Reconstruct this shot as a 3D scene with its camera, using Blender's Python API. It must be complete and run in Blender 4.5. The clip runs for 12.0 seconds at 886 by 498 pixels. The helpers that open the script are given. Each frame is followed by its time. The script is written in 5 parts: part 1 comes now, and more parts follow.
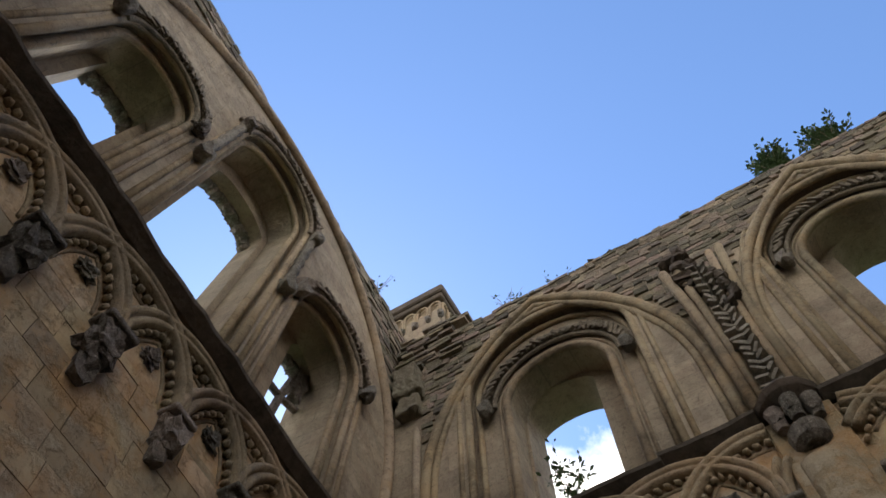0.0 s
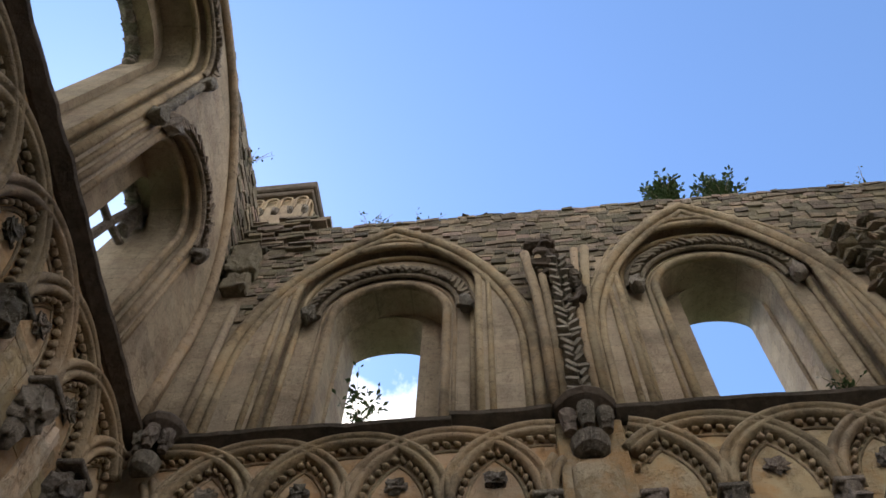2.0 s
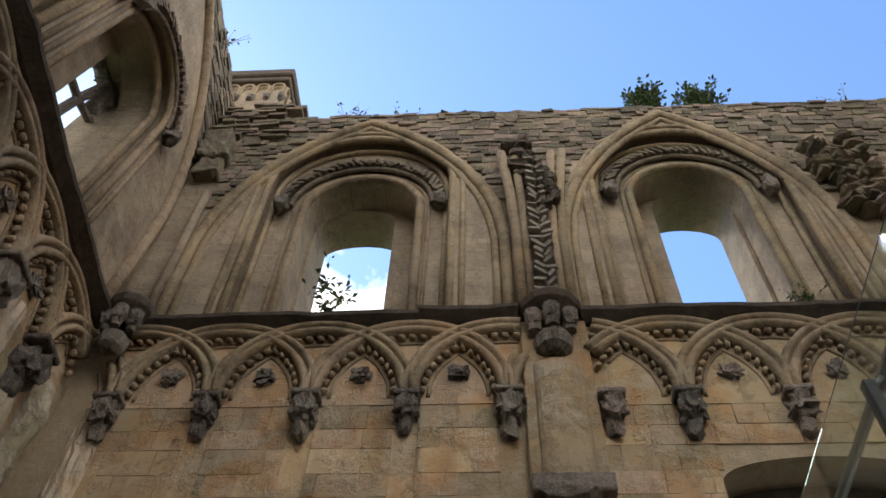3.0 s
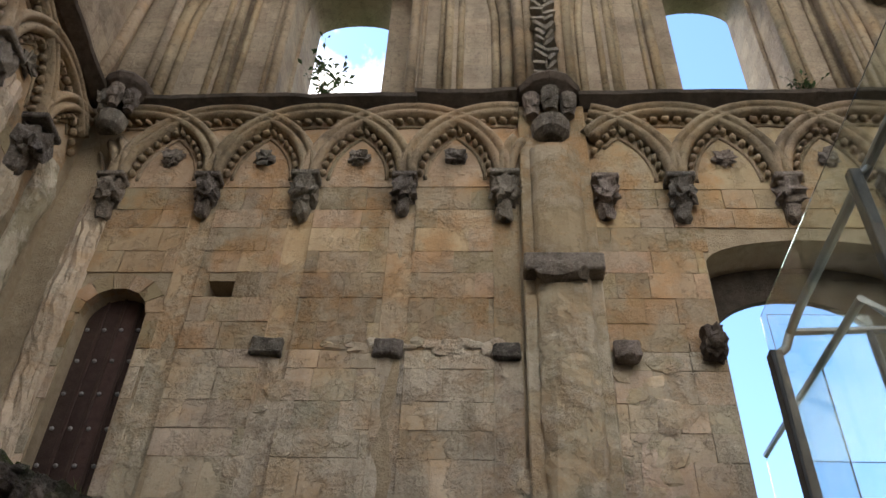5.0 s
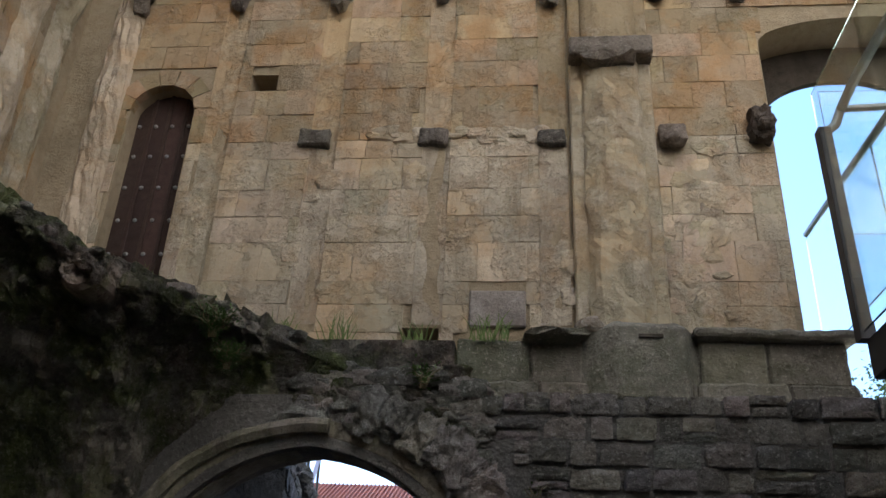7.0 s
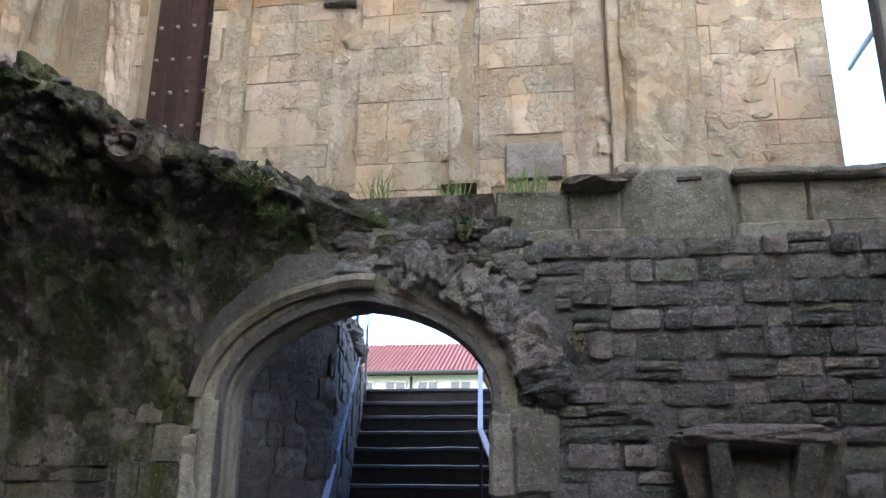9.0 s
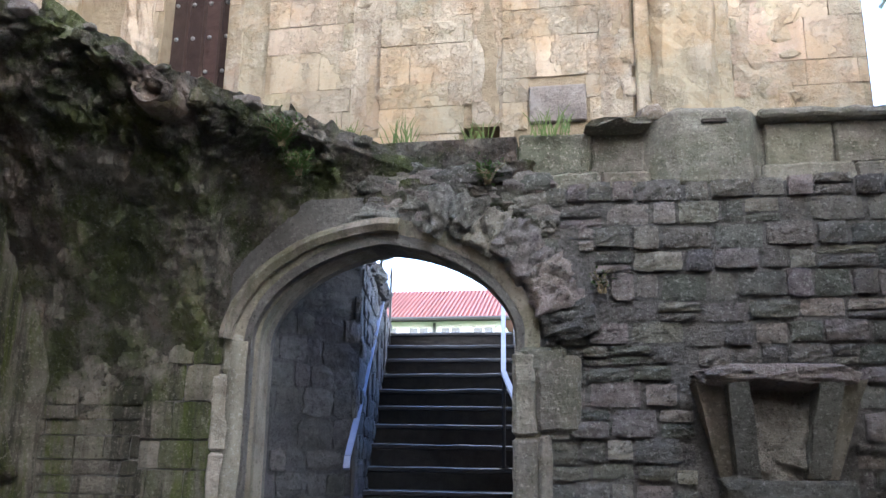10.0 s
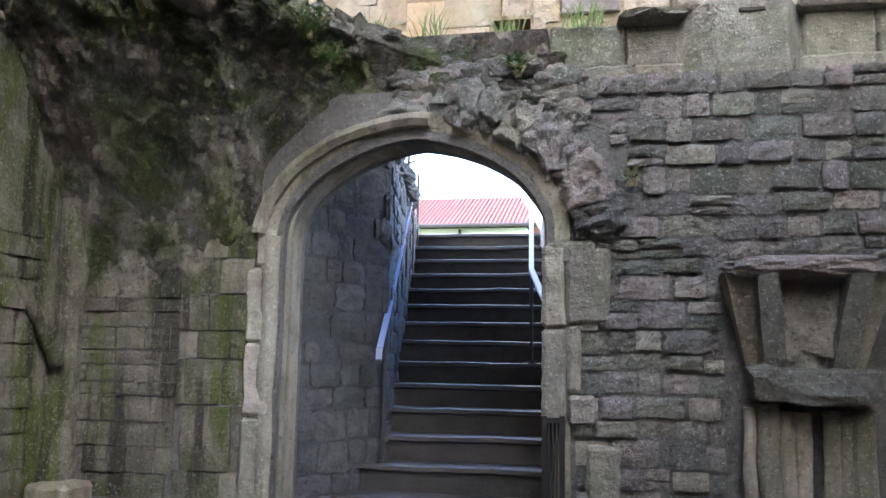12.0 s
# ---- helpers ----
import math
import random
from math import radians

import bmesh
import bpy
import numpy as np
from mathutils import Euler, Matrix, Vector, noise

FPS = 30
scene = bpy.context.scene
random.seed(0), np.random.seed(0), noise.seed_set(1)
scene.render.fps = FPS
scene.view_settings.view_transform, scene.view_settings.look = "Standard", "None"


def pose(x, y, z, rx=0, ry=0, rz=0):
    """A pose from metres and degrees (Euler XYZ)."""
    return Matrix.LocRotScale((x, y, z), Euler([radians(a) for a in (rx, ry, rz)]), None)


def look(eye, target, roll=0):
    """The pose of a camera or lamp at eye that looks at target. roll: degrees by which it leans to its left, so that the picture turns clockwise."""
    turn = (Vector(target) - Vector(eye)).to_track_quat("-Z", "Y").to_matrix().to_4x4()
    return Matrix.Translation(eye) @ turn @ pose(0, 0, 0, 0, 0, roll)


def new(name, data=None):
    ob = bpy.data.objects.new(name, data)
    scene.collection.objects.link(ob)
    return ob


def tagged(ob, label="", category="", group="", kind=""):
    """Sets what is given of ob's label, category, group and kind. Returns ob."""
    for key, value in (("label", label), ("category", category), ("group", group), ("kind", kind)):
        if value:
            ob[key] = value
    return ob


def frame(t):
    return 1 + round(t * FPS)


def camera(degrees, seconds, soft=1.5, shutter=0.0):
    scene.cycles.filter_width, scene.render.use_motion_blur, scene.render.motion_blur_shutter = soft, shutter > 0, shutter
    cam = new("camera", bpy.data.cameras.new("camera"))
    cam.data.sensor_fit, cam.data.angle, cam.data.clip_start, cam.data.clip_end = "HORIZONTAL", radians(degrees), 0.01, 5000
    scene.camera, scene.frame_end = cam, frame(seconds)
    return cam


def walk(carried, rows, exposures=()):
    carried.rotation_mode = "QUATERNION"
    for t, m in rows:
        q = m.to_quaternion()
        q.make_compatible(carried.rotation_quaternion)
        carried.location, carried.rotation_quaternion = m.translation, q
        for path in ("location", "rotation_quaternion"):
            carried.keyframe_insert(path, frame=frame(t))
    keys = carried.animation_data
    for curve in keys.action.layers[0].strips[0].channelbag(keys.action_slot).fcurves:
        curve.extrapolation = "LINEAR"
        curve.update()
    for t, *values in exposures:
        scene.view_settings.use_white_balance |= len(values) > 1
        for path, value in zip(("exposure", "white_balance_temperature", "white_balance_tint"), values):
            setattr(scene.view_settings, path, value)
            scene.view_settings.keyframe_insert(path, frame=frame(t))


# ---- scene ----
cam = camera(55.83, 12.0)
PATH = [
    (0.0, pose(-0.017, -0.172, 1.686, 156.58, 0.71, 29.89)),
    (0.5, pose(-0.037, -0.093, 1.745, 155.50, 0.44, 22.67)),
    (1.0, pose(-0.008, -0.013, 1.808, 154.86, -0.29, 15.69)),
    (1.5, pose(0.017, 0.020, 1.831, 154.17, -1.10, 9.93)),
    (2.0, pose(0.010, 0.048, 1.816, 151.99, -1.50, 6.20)),
    (2.5, pose(0.035, 0.072, 1.835, 148.58, -1.65, 4.02)),
    (3.0, pose(0.036, 0.087, 1.819, 145.17, -1.64, 2.86)),
    (5.0, pose(0.039, 0.032, 1.771, 130.39, -1.98, 2.23)),
    (5.5, pose(0.054, 0.049, 1.736, 127.11, -2.25, 2.46)),
    (6.0, pose(0.056, 0.042, 1.708, 123.64, -2.50, 3.06)),
    (6.5, pose(-0.001, 0.031, 1.668, 120.12, -2.39, 3.75)),
    (7.0, pose(-0.001, 0.024, 1.628, 116.91, -2.46, 5.10)),
    (9.0, pose(-0.007, -0.015, 1.543, 107.58, -0.64, 8.50)),
    (9.5, pose(-0.007, -0.031, 1.528, 105.77, -0.88, 9.20)),
    (10.0, pose(-0.009, -0.053, 1.504, 103.99, -0.81, 10.03)),
    (10.5, pose(-0.017, -0.056, 1.478, 102.44, -0.67, 10.48)),
    (11.0, pose(-0.030, -0.056, 1.446, 100.81, -0.82, 10.81)),
    (11.5, pose(-0.036, -0.059, 1.423, 99.24, -0.99, 11.28)),
    (12.0, pose(-0.042, -0.066, 1.405, 97.81, -1.04, 11.68)),
]
EXPOSURES = [(0.0, 0.78, 6400, 10), (2.5, 1.05, 6500, 10), (5.5, 1.52, 6450, 10), (7.2, 1.75, 6350, 10), (8.8, 2.75, 5800, 11), (12.0, 3.8, 5850, 11)]
walk(cam, PATH, exposures=EXPOSURES)

# ---- world and light ----
SUN_EL, SUN_ROT = radians(48), radians(-48)
world = bpy.data.worlds.new("world")
scene.world = world
world.use_nodes = True
wn, wl = world.node_tree.nodes, world.node_tree.links
bg = wn["Background"]
sky = wn.new("ShaderNodeTexSky")
sky.sky_type = "NISHITA"
sky.sun_disc = False
sky.sun_elevation, sky.sun_rotation = SUN_EL, SUN_ROT
sky.air_density, sky.dust_density, sky.ozone_density = 1.0, 0.2, 1.6
tc = wn.new("ShaderNodeTexCoord")
cn = wn.new("ShaderNodeTexNoise")
cn.inputs["Scale"].default_value, cn.inputs["Detail"].default_value, cn.inputs["Roughness"].default_value = 4.2, 8, 0.58
cmap = wn.new("ShaderNodeMapping")
cmap.inputs["Location"].default_value = (0.0, 0.0, 0.0)
wl.new(tc.outputs["Generated"], cmap.inputs["Vector"])
wl.new(cmap.outputs["Vector"], cn.inputs["Vector"])
# cumulus bank low in the sky, clear towards the zenith
near = wn.new("ShaderNodeVectorMath")
near.operation = "DISTANCE"
near.inputs[1].default_value = (-0.20, 0.63, 0.75)
wl.new(tc.outputs["Generated"], near.inputs[0])
fall = wn.new("ShaderNodeMapRange")
fall.inputs["From Min"].default_value, fall.inputs["From Max"].default_value = 0.03, 0.34
fall.inputs["To Min"].default_value, fall.inputs["To Max"].default_value = 0.32, -0.25
wl.new(near.outputs["Value"], fall.inputs["Value"])
# unseen cloud added beyond the view, whitening the light on the walls
far = wn.new("ShaderNodeVectorMath")
far.operation = "DISTANCE"
far.inputs[1].default_value = (-0.08, 0.52, 0.85)
wl.new(tc.outputs["Generated"], far.inputs[0])
cover = wn.new("ShaderNodeMapRange")
cover.inputs["From Min"].default_value, cover.inputs["From Max"].default_value = 0.66, 1.0
cover.inputs["To Min"].default_value, cover.inputs["To Max"].default_value = -0.2, 0.24
wl.new(far.outputs["Value"], cover.inputs["Value"])
addf = wn.new("ShaderNodeMath")
addf.operation = "MAXIMUM"
wl.new(fall.outputs["Result"], addf.inputs[0])
wl.new(cover.outputs["Result"], addf.inputs[1])
addc = wn.new("ShaderNodeMath")
wl.new(cn.outputs["Fac"], addc.inputs[0])
wl.new(addf.outputs["Value"], addc.inputs[1])
cr = wn.new("ShaderNodeValToRGB")
cr.color_ramp.elements[0].position, cr.color_ramp.elements[1].position = 0.6, 0.74
wl.new(addc.outputs["Value"], cr.inputs["Fac"])
wmix = wn.new("ShaderNodeMixRGB")
wmix.inputs["Color2"].default_value = (9.8, 9.4, 8.8, 1)
wl.new(cr.outputs["Color"], wmix.inputs["Fac"])
tint = wn.new("ShaderNodeMixRGB")
tint.blend_type, tint.inputs["Fac"].default_value = "MULTIPLY", 1.0
tint.inputs["Color2"].default_value = (0.86, 0.98, 1.12, 1)
wl.new(sky.outputs["Color"], tint.inputs["Color1"])
wl.new(tint.outputs["Color"], wmix.inputs["Color1"])
wl.new(wmix.outputs["Color"], bg.inputs["Color"])
bg.inputs["Strength"].default_value = 0.15
sun_data = bpy.data.lights.new("sun", "SUN")
sun_data.energy, sun_data.angle, sun_data.color = 1.2, radians(12), (1.0, 0.95, 0.86)
sun = new("sun", sun_data)
sd = Vector((math.sin(SUN_ROT) * math.cos(SUN_EL), math.cos(SUN_ROT) * math.cos(SUN_EL), math.sin(SUN_EL)))
sun.matrix_world = look(sd * 60, (0, 0, 0))


# ---- materials ----
def stone(name, base, dark, light, scale=6.0, bump=0.4, vary=0.35, joints=None, moss=None, rough=0.92, streak=0.0, grime=0.5, island=False, patch=None, rust=None, speck=0.0, pits=0.0, algae=0.0):
    """Procedural stone: tone from piece to piece, stains, fine grain and relief."""
    m = bpy.data.materials.new(name)
    m.use_nodes = True
    n, l = m.node_tree.nodes, m.node_tree.links
    p = n["Principled BSDF"]
    p.inputs["Roughness"].default_value = rough
    p.inputs["Specular IOR Level"].default_value = 0.2
    co = n.new("ShaderNodeNewGeometry")
    pos = co.outputs["Position"]

    def nz(s, d=6, r=0.6, vec=None):
        t = n.new("ShaderNodeTexNoise")
        t.inputs["Scale"].default_value, t.inputs["Detail"].default_value, t.inputs["Roughness"].default_value = s, d, r
        l.new(vec or pos, t.inputs["Vector"])
        return t.outputs["Fac"]

    def ramp(fac, a, b, ca=(0, 0, 0, 1), cb=(1, 1, 1, 1)):
        t = n.new("ShaderNodeValToRGB")
        t.color_ramp.elements[0].position, t.color_ramp.elements[1].position = a, b
        t.color_ramp.elements[0].color, t.color_ramp.elements[1].color = ca, cb
        l.new(fac, t.inputs["Fac"])
        return t.outputs["Color"]

    def mix(fac, a, b, mode="MIX"):
        t = n.new("ShaderNodeMixRGB")
        t.blend_type = mode
        for i, v in enumerate((fac, a, b)):
            if isinstance(v, (int, float)):
                t.inputs[i].default_value = v
            elif isinstance(v, tuple):
                t.inputs[i].default_value = (*v[:3], 1)
            else:
                l.new(v, t.inputs[i])
        return t.outputs["Color"]

    big = ramp(nz(0.9, 5), 0.35, 0.68)
    mid = ramp(nz(scale, 7, 0.68), 0.32, 0.7)
    c = mix(big, base, dark)
    c = mix(mix(0.55, (0, 0, 0), mid), c, light)
    if vary:
        ob = n.new("ShaderNodeObjectInfo")
        wn_ = n.new("ShaderNodeTexWhiteNoise")
        wn_.noise_dimensions = "1D"
        l.new(co.outputs["Random Per Island"] if island else ob.outputs["Random"], wn_.inputs["W"])
        hs = n.new("ShaderNodeMixRGB")
        hs.blend_type = "OVERLAY"
        hs.inputs[0].default_value = vary
        l.new(c, hs.inputs[1])
        l.new(wn_.outputs["Color"], hs.inputs[2])
        vm = n.new("ShaderNodeMapRange")
        vm.inputs["To Min"].default_value, vm.inputs["To Max"].default_value = 1 - vary * 0.9, 1 + vary * 0.55
        l.new(wn_.outputs["Value"], vm.inputs["Value"])
        sc = n.new("ShaderNodeVectorMath")
        sc.operation = "SCALE"
        l.new(mix(0.13, c, hs.outputs["Color"]), sc.inputs[0])
        l.new(vm.outputs["Result"], sc.inputs["Scale"])
        c = sc.outputs["Vector"]
    if patch:
        pt = ramp(nz(2.6, 9, 0.72), 0.50, 0.57)
        c = mix(mix(patch[3], (0, 0, 0), pt), c, patch[:3])
    if rust:
        rs = ramp(nz(1.9, 7, 0.68), 0.48, 0.60)
        c = mix(mix(rust[3], (0, 0, 0), rs), c, rust[:3])
    if grime:
        spots = ramp(nz(17, 8, 0.75), 0.54, 0.70)
        c = mix(mix(grime, (0, 0, 0), spots), c, tuple(v * 0.7 for v in dark))
        soot = ramp(nz(1.3, 9, 0.74), 0.50, 0.62)
        c = mix(mix(grime * 0.75, (0, 0, 0), soot), c, tuple(v * 0.62 for v in dark))
    if streak:
        mp = n.new("ShaderNodeMapping")
        mp.inputs["Scale"].default_value = (7, 7, 0.5)
        l.new(pos, mp.inputs["Vector"])
        st = ramp(nz(1.0, 5, 0.6, mp.outputs["Vector"]), 0.47, 0.66)
        c = mix(mix(streak, (0, 0, 0), st), c, tuple(v * 0.45 for v in dark))
    if moss:
        ms = ramp(nz(2.1, 8, 0.66), 0.47, 0.57)
        c = mix(mix(moss, (0, 0, 0), ms), c, (0.058, 0.082, 0.016))
    if algae:
        mq = n.new("ShaderNodeMapping")
        mq.inputs["Scale"].default_value = (4.2, 4.2, 0.7)
        l.new(pos, mq.inputs["Vector"])
        c = mix(mix(algae, (0, 0, 0), ramp(nz(1.0, 7, 0.64, mq.outputs["Vector"]), 0.50, 0.58)), c, (0.09, 0.115, 0.02))
        mr = n.new("ShaderNodeMapping")
        mr.inputs["Scale"].default_value = (5.5, 5.5, 0.55)
        mr.inputs["Location"].default_value = (7.3, 2.1, 4.4)
        l.new(pos, mr.inputs["Vector"])
        c = mix(mix(algae, (0, 0, 0), ramp(nz(1.0, 7, 0.64, mr.outputs["Vector"]), 0.49, 0.58)), c, (0.03, 0.028, 0.022))
    if speck:
        c = mix(mix(speck, (0, 0, 0), ramp(nz(46, 5, 0.7), 0.55, 0.64)), c, tuple(min(0.75, v * 1.45) for v in light))
    if pits:
        c = mix(mix(pits, (0, 0, 0), ramp(nz(38, 5, 0.7), 0.57, 0.65)), c, tuple(v * 0.4 for v in dark))
    h1, h2 = nz(scale * 2.2, 8, 0.7), nz(scale * 11, 6, 0.7)
    hm = n.new("ShaderNodeMath")
    hm.operation = "MULTIPLY_ADD"
    l.new(h2, hm.inputs[0])
    hm.inputs[1].default_value = 0.45
    l.new(h1, hm.inputs[2])
    height = hm.outputs["Value"]
    if patch:
        worn = ramp(nz(2.6, 9, 0.72), 0.46, 0.57)
        hp = n.new("ShaderNodeMath")
        hp.operation = "MULTIPLY"
        l.new(h1, hp.inputs[0])
        l.new(worn, hp.inputs[1])
        hq = n.new("ShaderNodeMath")
        hq.operation = "MULTIPLY_ADD"
        l.new(h2, hq.inputs[0])
        hq.inputs[1].default_value = 0.16
        l.new(hp.outputs["Value"], hq.inputs[2])
        height = hq.outputs["Value"]
    if joints:
        sx = n.new("ShaderNodeSeparateXYZ")
        l.new(pos, sx.inputs["Vector"])
        ad = n.new("ShaderNodeMath")
        l.new(sx.outputs["X"], ad.inputs[0])
        l.new(sx.outputs["Y"], ad.inputs[1])
        cb = n.new("ShaderNodeCombineXYZ")
        l.new(ad.outputs["Value"], cb.inputs["X"])
        l.new(sx.outputs["Z"], cb.inputs["Y"])
        br = n.new("ShaderNodeTexBrick")
        br.inputs["Scale"].default_value = 1
        br.inputs["Mortar Size"].default_value = 0.004
        br.inputs["Brick Width"].default_value, br.inputs["Row Height"].default_value = joints
        br.inputs["Color1"].default_value, br.inputs["Color2"].default_value = (0.8, 0.8, 0.8, 1), (1.12, 1.08, 1.02, 1)
        br.inputs["Mortar"].default_value = (0.62, 0.6, 0.58, 1)
        l.new(cb.outputs["Vector"], br.inputs["Vector"])
        c = mix(0.6, c, mix(1.0, c, br.outputs["Color"], "MULTIPLY"))
    l.new(c, p.inputs["Base Color"])
    b = n.new("ShaderNodeBump")
    b.inputs["Strength"].default_value, b.inputs["Distance"].default_value = bump, 0.03
    l.new(height, b.inputs["Height"])
    l.new(b.outputs["Normal"], p.inputs["Normal"])
    return m


def plain(name, color, rough=0.5, metal=0.0, bump=0.0, vary=0.25, scale=20):
    m = bpy.data.materials.new(name)
    m.use_nodes = True
    n, l = m.node_tree.nodes, m.node_tree.links
    p = n["Principled BSDF"]
    p.inputs["Roughness"].default_value, p.inputs["Metallic"].default_value = rough, metal
    g = n.new("ShaderNodeNewGeometry")
    t = n.new("ShaderNodeTexNoise")
    t.inputs["Scale"].default_value, t.inputs["Detail"].default_value = scale, 6
    l.new(g.outputs["Position"], t.inputs["Vector"])
    r = n.new("ShaderNodeMixRGB")
    r.inputs[1].default_value = (*[c * (1 - vary) for c in color], 1)
    r.inputs[2].default_value = (*[min(1, c * (1 + vary)) for c in color], 1)
    l.new(t.outputs["Fac"], r.inputs[0])
    l.new(r.outputs["Color"], p.inputs["Base Color"])
    if bump:
        b = n.new("ShaderNodeBump")
        b.inputs["Strength"].default_value, b.inputs["Distance"].default_value = bump, 0.01
        l.new(t.outputs["Fac"], b.inputs["Height"])
        l.new(b.outputs["Normal"], p.inputs["Normal"])
    return m


ASHLAR = stone("ashlar_stone", (0.55, 0.44, 0.305), (0.43, 0.335, 0.23), (0.66, 0.58, 0.45), 5, 0.9, 0.27, grime=0.36, streak=0.25, patch=(0.65, 0.575, 0.45, 0.6), rust=(0.50, 0.31, 0.15, 0.42), pits=0.32, speck=0.12)
WARM = stone("warm_ashlar_stone", (0.45, 0.325, 0.19), (0.33, 0.235, 0.14), (0.53, 0.425, 0.29), 5, 0.8, 0.36, grime=0.4, streak=0.2, patch=(0.50, 0.425, 0.32, 0.45), rust=(0.43, 0.235, 0.095, 0.6), pits=0.3, speck=0.08)
MORTAR = stone("old_mortar", (0.42, 0.325, 0.21), (0.31, 0.24, 0.155), (0.5, 0.42, 0.3), 9, 0.8, 0)
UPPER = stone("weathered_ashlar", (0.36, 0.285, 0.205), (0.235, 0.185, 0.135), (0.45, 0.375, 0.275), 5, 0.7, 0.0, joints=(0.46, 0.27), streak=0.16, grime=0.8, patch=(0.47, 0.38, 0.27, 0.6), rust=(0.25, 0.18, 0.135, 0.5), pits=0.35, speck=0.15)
CHEVRON = stone("soot_stained_carving", (0.25, 0.195, 0.135), (0.11, 0.087, 0.064), (0.40, 0.335, 0.25), 14, 1.1, 0.2, grime=0.7, streak=0.3, pits=0.4)
MOULD = stone("moulded_limestone", (0.40, 0.305, 0.195), (0.20, 0.152, 0.105), (0.5, 0.405, 0.275), 8, 0.9, 0.2, streak=0.2, grime=0.9, pits=0.35, rust=(0.43, 0.27, 0.13, 0.35))
CARVED = stone("carved_grey_stone", (0.26, 0.215, 0.17), (0.10, 0.083, 0.068), (0.46, 0.41, 0.35), 14, 1.1, 0.3, streak=0.4, speck=0.3, pits=0.4)
DARKSTONE = stone("dark_stone", (0.105, 0.08, 0.062), (0.05, 0.042, 0.036), (0.18, 0.145, 0.115), 9, 0.9, 0.2)
RUBBLE = stone("coursed_rubble", (0.33, 0.305, 0.265), (0.16, 0.147, 0.127), (0.55, 0.52, 0.465), 11, 1.6, 0.5, grime=0.65, speck=0.35, pits=0.6)
RUBBLE_MORTAR = stone("rubble_mortar", (0.26, 0.245, 0.222), (0.14, 0.13, 0.118), (0.31, 0.295, 0.27), 16, 1.4, 0, speck=0.4, pits=0.6)
TOPRUBBLE = stone("wall_top_rubble", (0.25, 0.198, 0.142), (0.12, 0.096, 0.074), (0.36, 0.3, 0.22), 10, 1.1, 0.55, island=True, grime=0.5, speck=0.3, pits=0.4)
CORE = stone("rubble_core", (0.17, 0.15, 0.12), (0.06, 0.052, 0.042), (0.40, 0.37, 0.315), 9, 1.9, 0.0, moss=0.75, grime=0.55, speck=0.2, pits=0.6, algae=0.4, patch=(0.30, 0.28, 0.24, 0.6), rust=(0.19, 0.115, 0.085, 0.4))
CRYPT = stone("damp_crypt_ashlar", (0.36, 0.315, 0.25), (0.19, 0.165, 0.125), (0.50, 0.465, 0.40), 6, 1.0, 0.2, streak=0.2, grime=0.65, speck=0.15, pits=0.5, algae=0.3)
# darker copy of the crypt ashlar: corner shade in the base, plus algae
CRYPTWALL = stone("shaded_algae_ashlar", (0.21, 0.185, 0.145), (0.11, 0.096, 0.072), (0.36, 0.335, 0.285), 6, 1.2, 0.2, streak=0.25, grime=0.6, speck=0.3, pits=0.6, algae=0.8, moss=0.5)
PALE = stone("pale_jamb_stone", (0.46, 0.41, 0.335), (0.25, 0.205, 0.155), (0.6, 0.56, 0.49), 8, 0.8, 0.3, streak=0.35, pits=0.4, speck=0.3)
BLUE = stone("blue_lias_wall", (0.125, 0.126, 0.13), (0.07, 0.071, 0.074), (0.22, 0.22, 0.225), 9, 1.2, 0.3, speck=0.15, pits=0.5)
# near-black base holds the risers' shade; worn gloss lets treads catch the sky
STEP = stone("worn_shaded_step_stone", (0.055, 0.051, 0.046), (0.034, 0.031, 0.029), (0.095, 0.088, 0.08), 10, 0.4, 0.2, rough=0.38)
PLINTH = stone("plinth_stone", (0.31, 0.28, 0.225), (0.165, 0.148, 0.118), (0.45, 0.415, 0.345), 7, 1.0, 0.3, streak=0.2, moss=0.25, speck=0.35, pits=0.5)
WOOD = stone("stained_door_boards", (0.068, 0.039, 0.031), (0.04, 0.023, 0.019), (0.1, 0.063, 0.052), 12, 0.4, 0.25, rough=0.65)
IRON = plain("iron", (0.03, 0.028, 0.027), 0.55, 0.6)
STEEL = plain("brushed_steel", (0.3, 0.3, 0.295), 0.45, 0.6, vary=0.1)
DARKSTEEL = plain("dark_painted_steel", (0.045, 0.045, 0.048), 0.5, 0.2)
RAILBLUE = plain("painted_handrail", (0.17, 0.2, 0.32), 0.6, 0.0, vary=0.12)
LEAF = plain("shrub_leaves", (0.055, 0.10, 0.03), 0.6, 0, vary=0.5, scale=9)
STEM = plain("dry_stems", (0.16, 0.13, 0.07), 0.8)
GRASS = plain("grass_blades", (0.13, 0.19, 0.05), 0.7, 0, vary=0.4, scale=12)
FERN = plain("wall_weeds", (0.07, 0.13, 0.03), 0.6, 0, vary=0.45, scale=14)
LAWN = plain("lawn", (0.06, 0.10, 0.03), 0.9, 0, 0.5, 0.4, 3)
EARTH = stone("earth_floor", (0.09, 0.077, 0.058), (0.055, 0.047, 0.037), (0.13, 0.112, 0.088), 5, 0.8, 0)
TILE = plain("red_roof_tiles", (0.13, 0.03, 0.02), 0.8, 0, 0.3, 0.3, 3)
WHITE = plain("white_render", (0.72, 0.70, 0.66), 0.8, 0, 0.1, 0.08, 4)
PANE = plain("dark_window_pane", (0.05, 0.06, 0.07), 0.1, 0, vary=0.1)
BARK = plain("bark", (0.09, 0.07, 0.05), 0.9, 0, 0.5, 0.3)
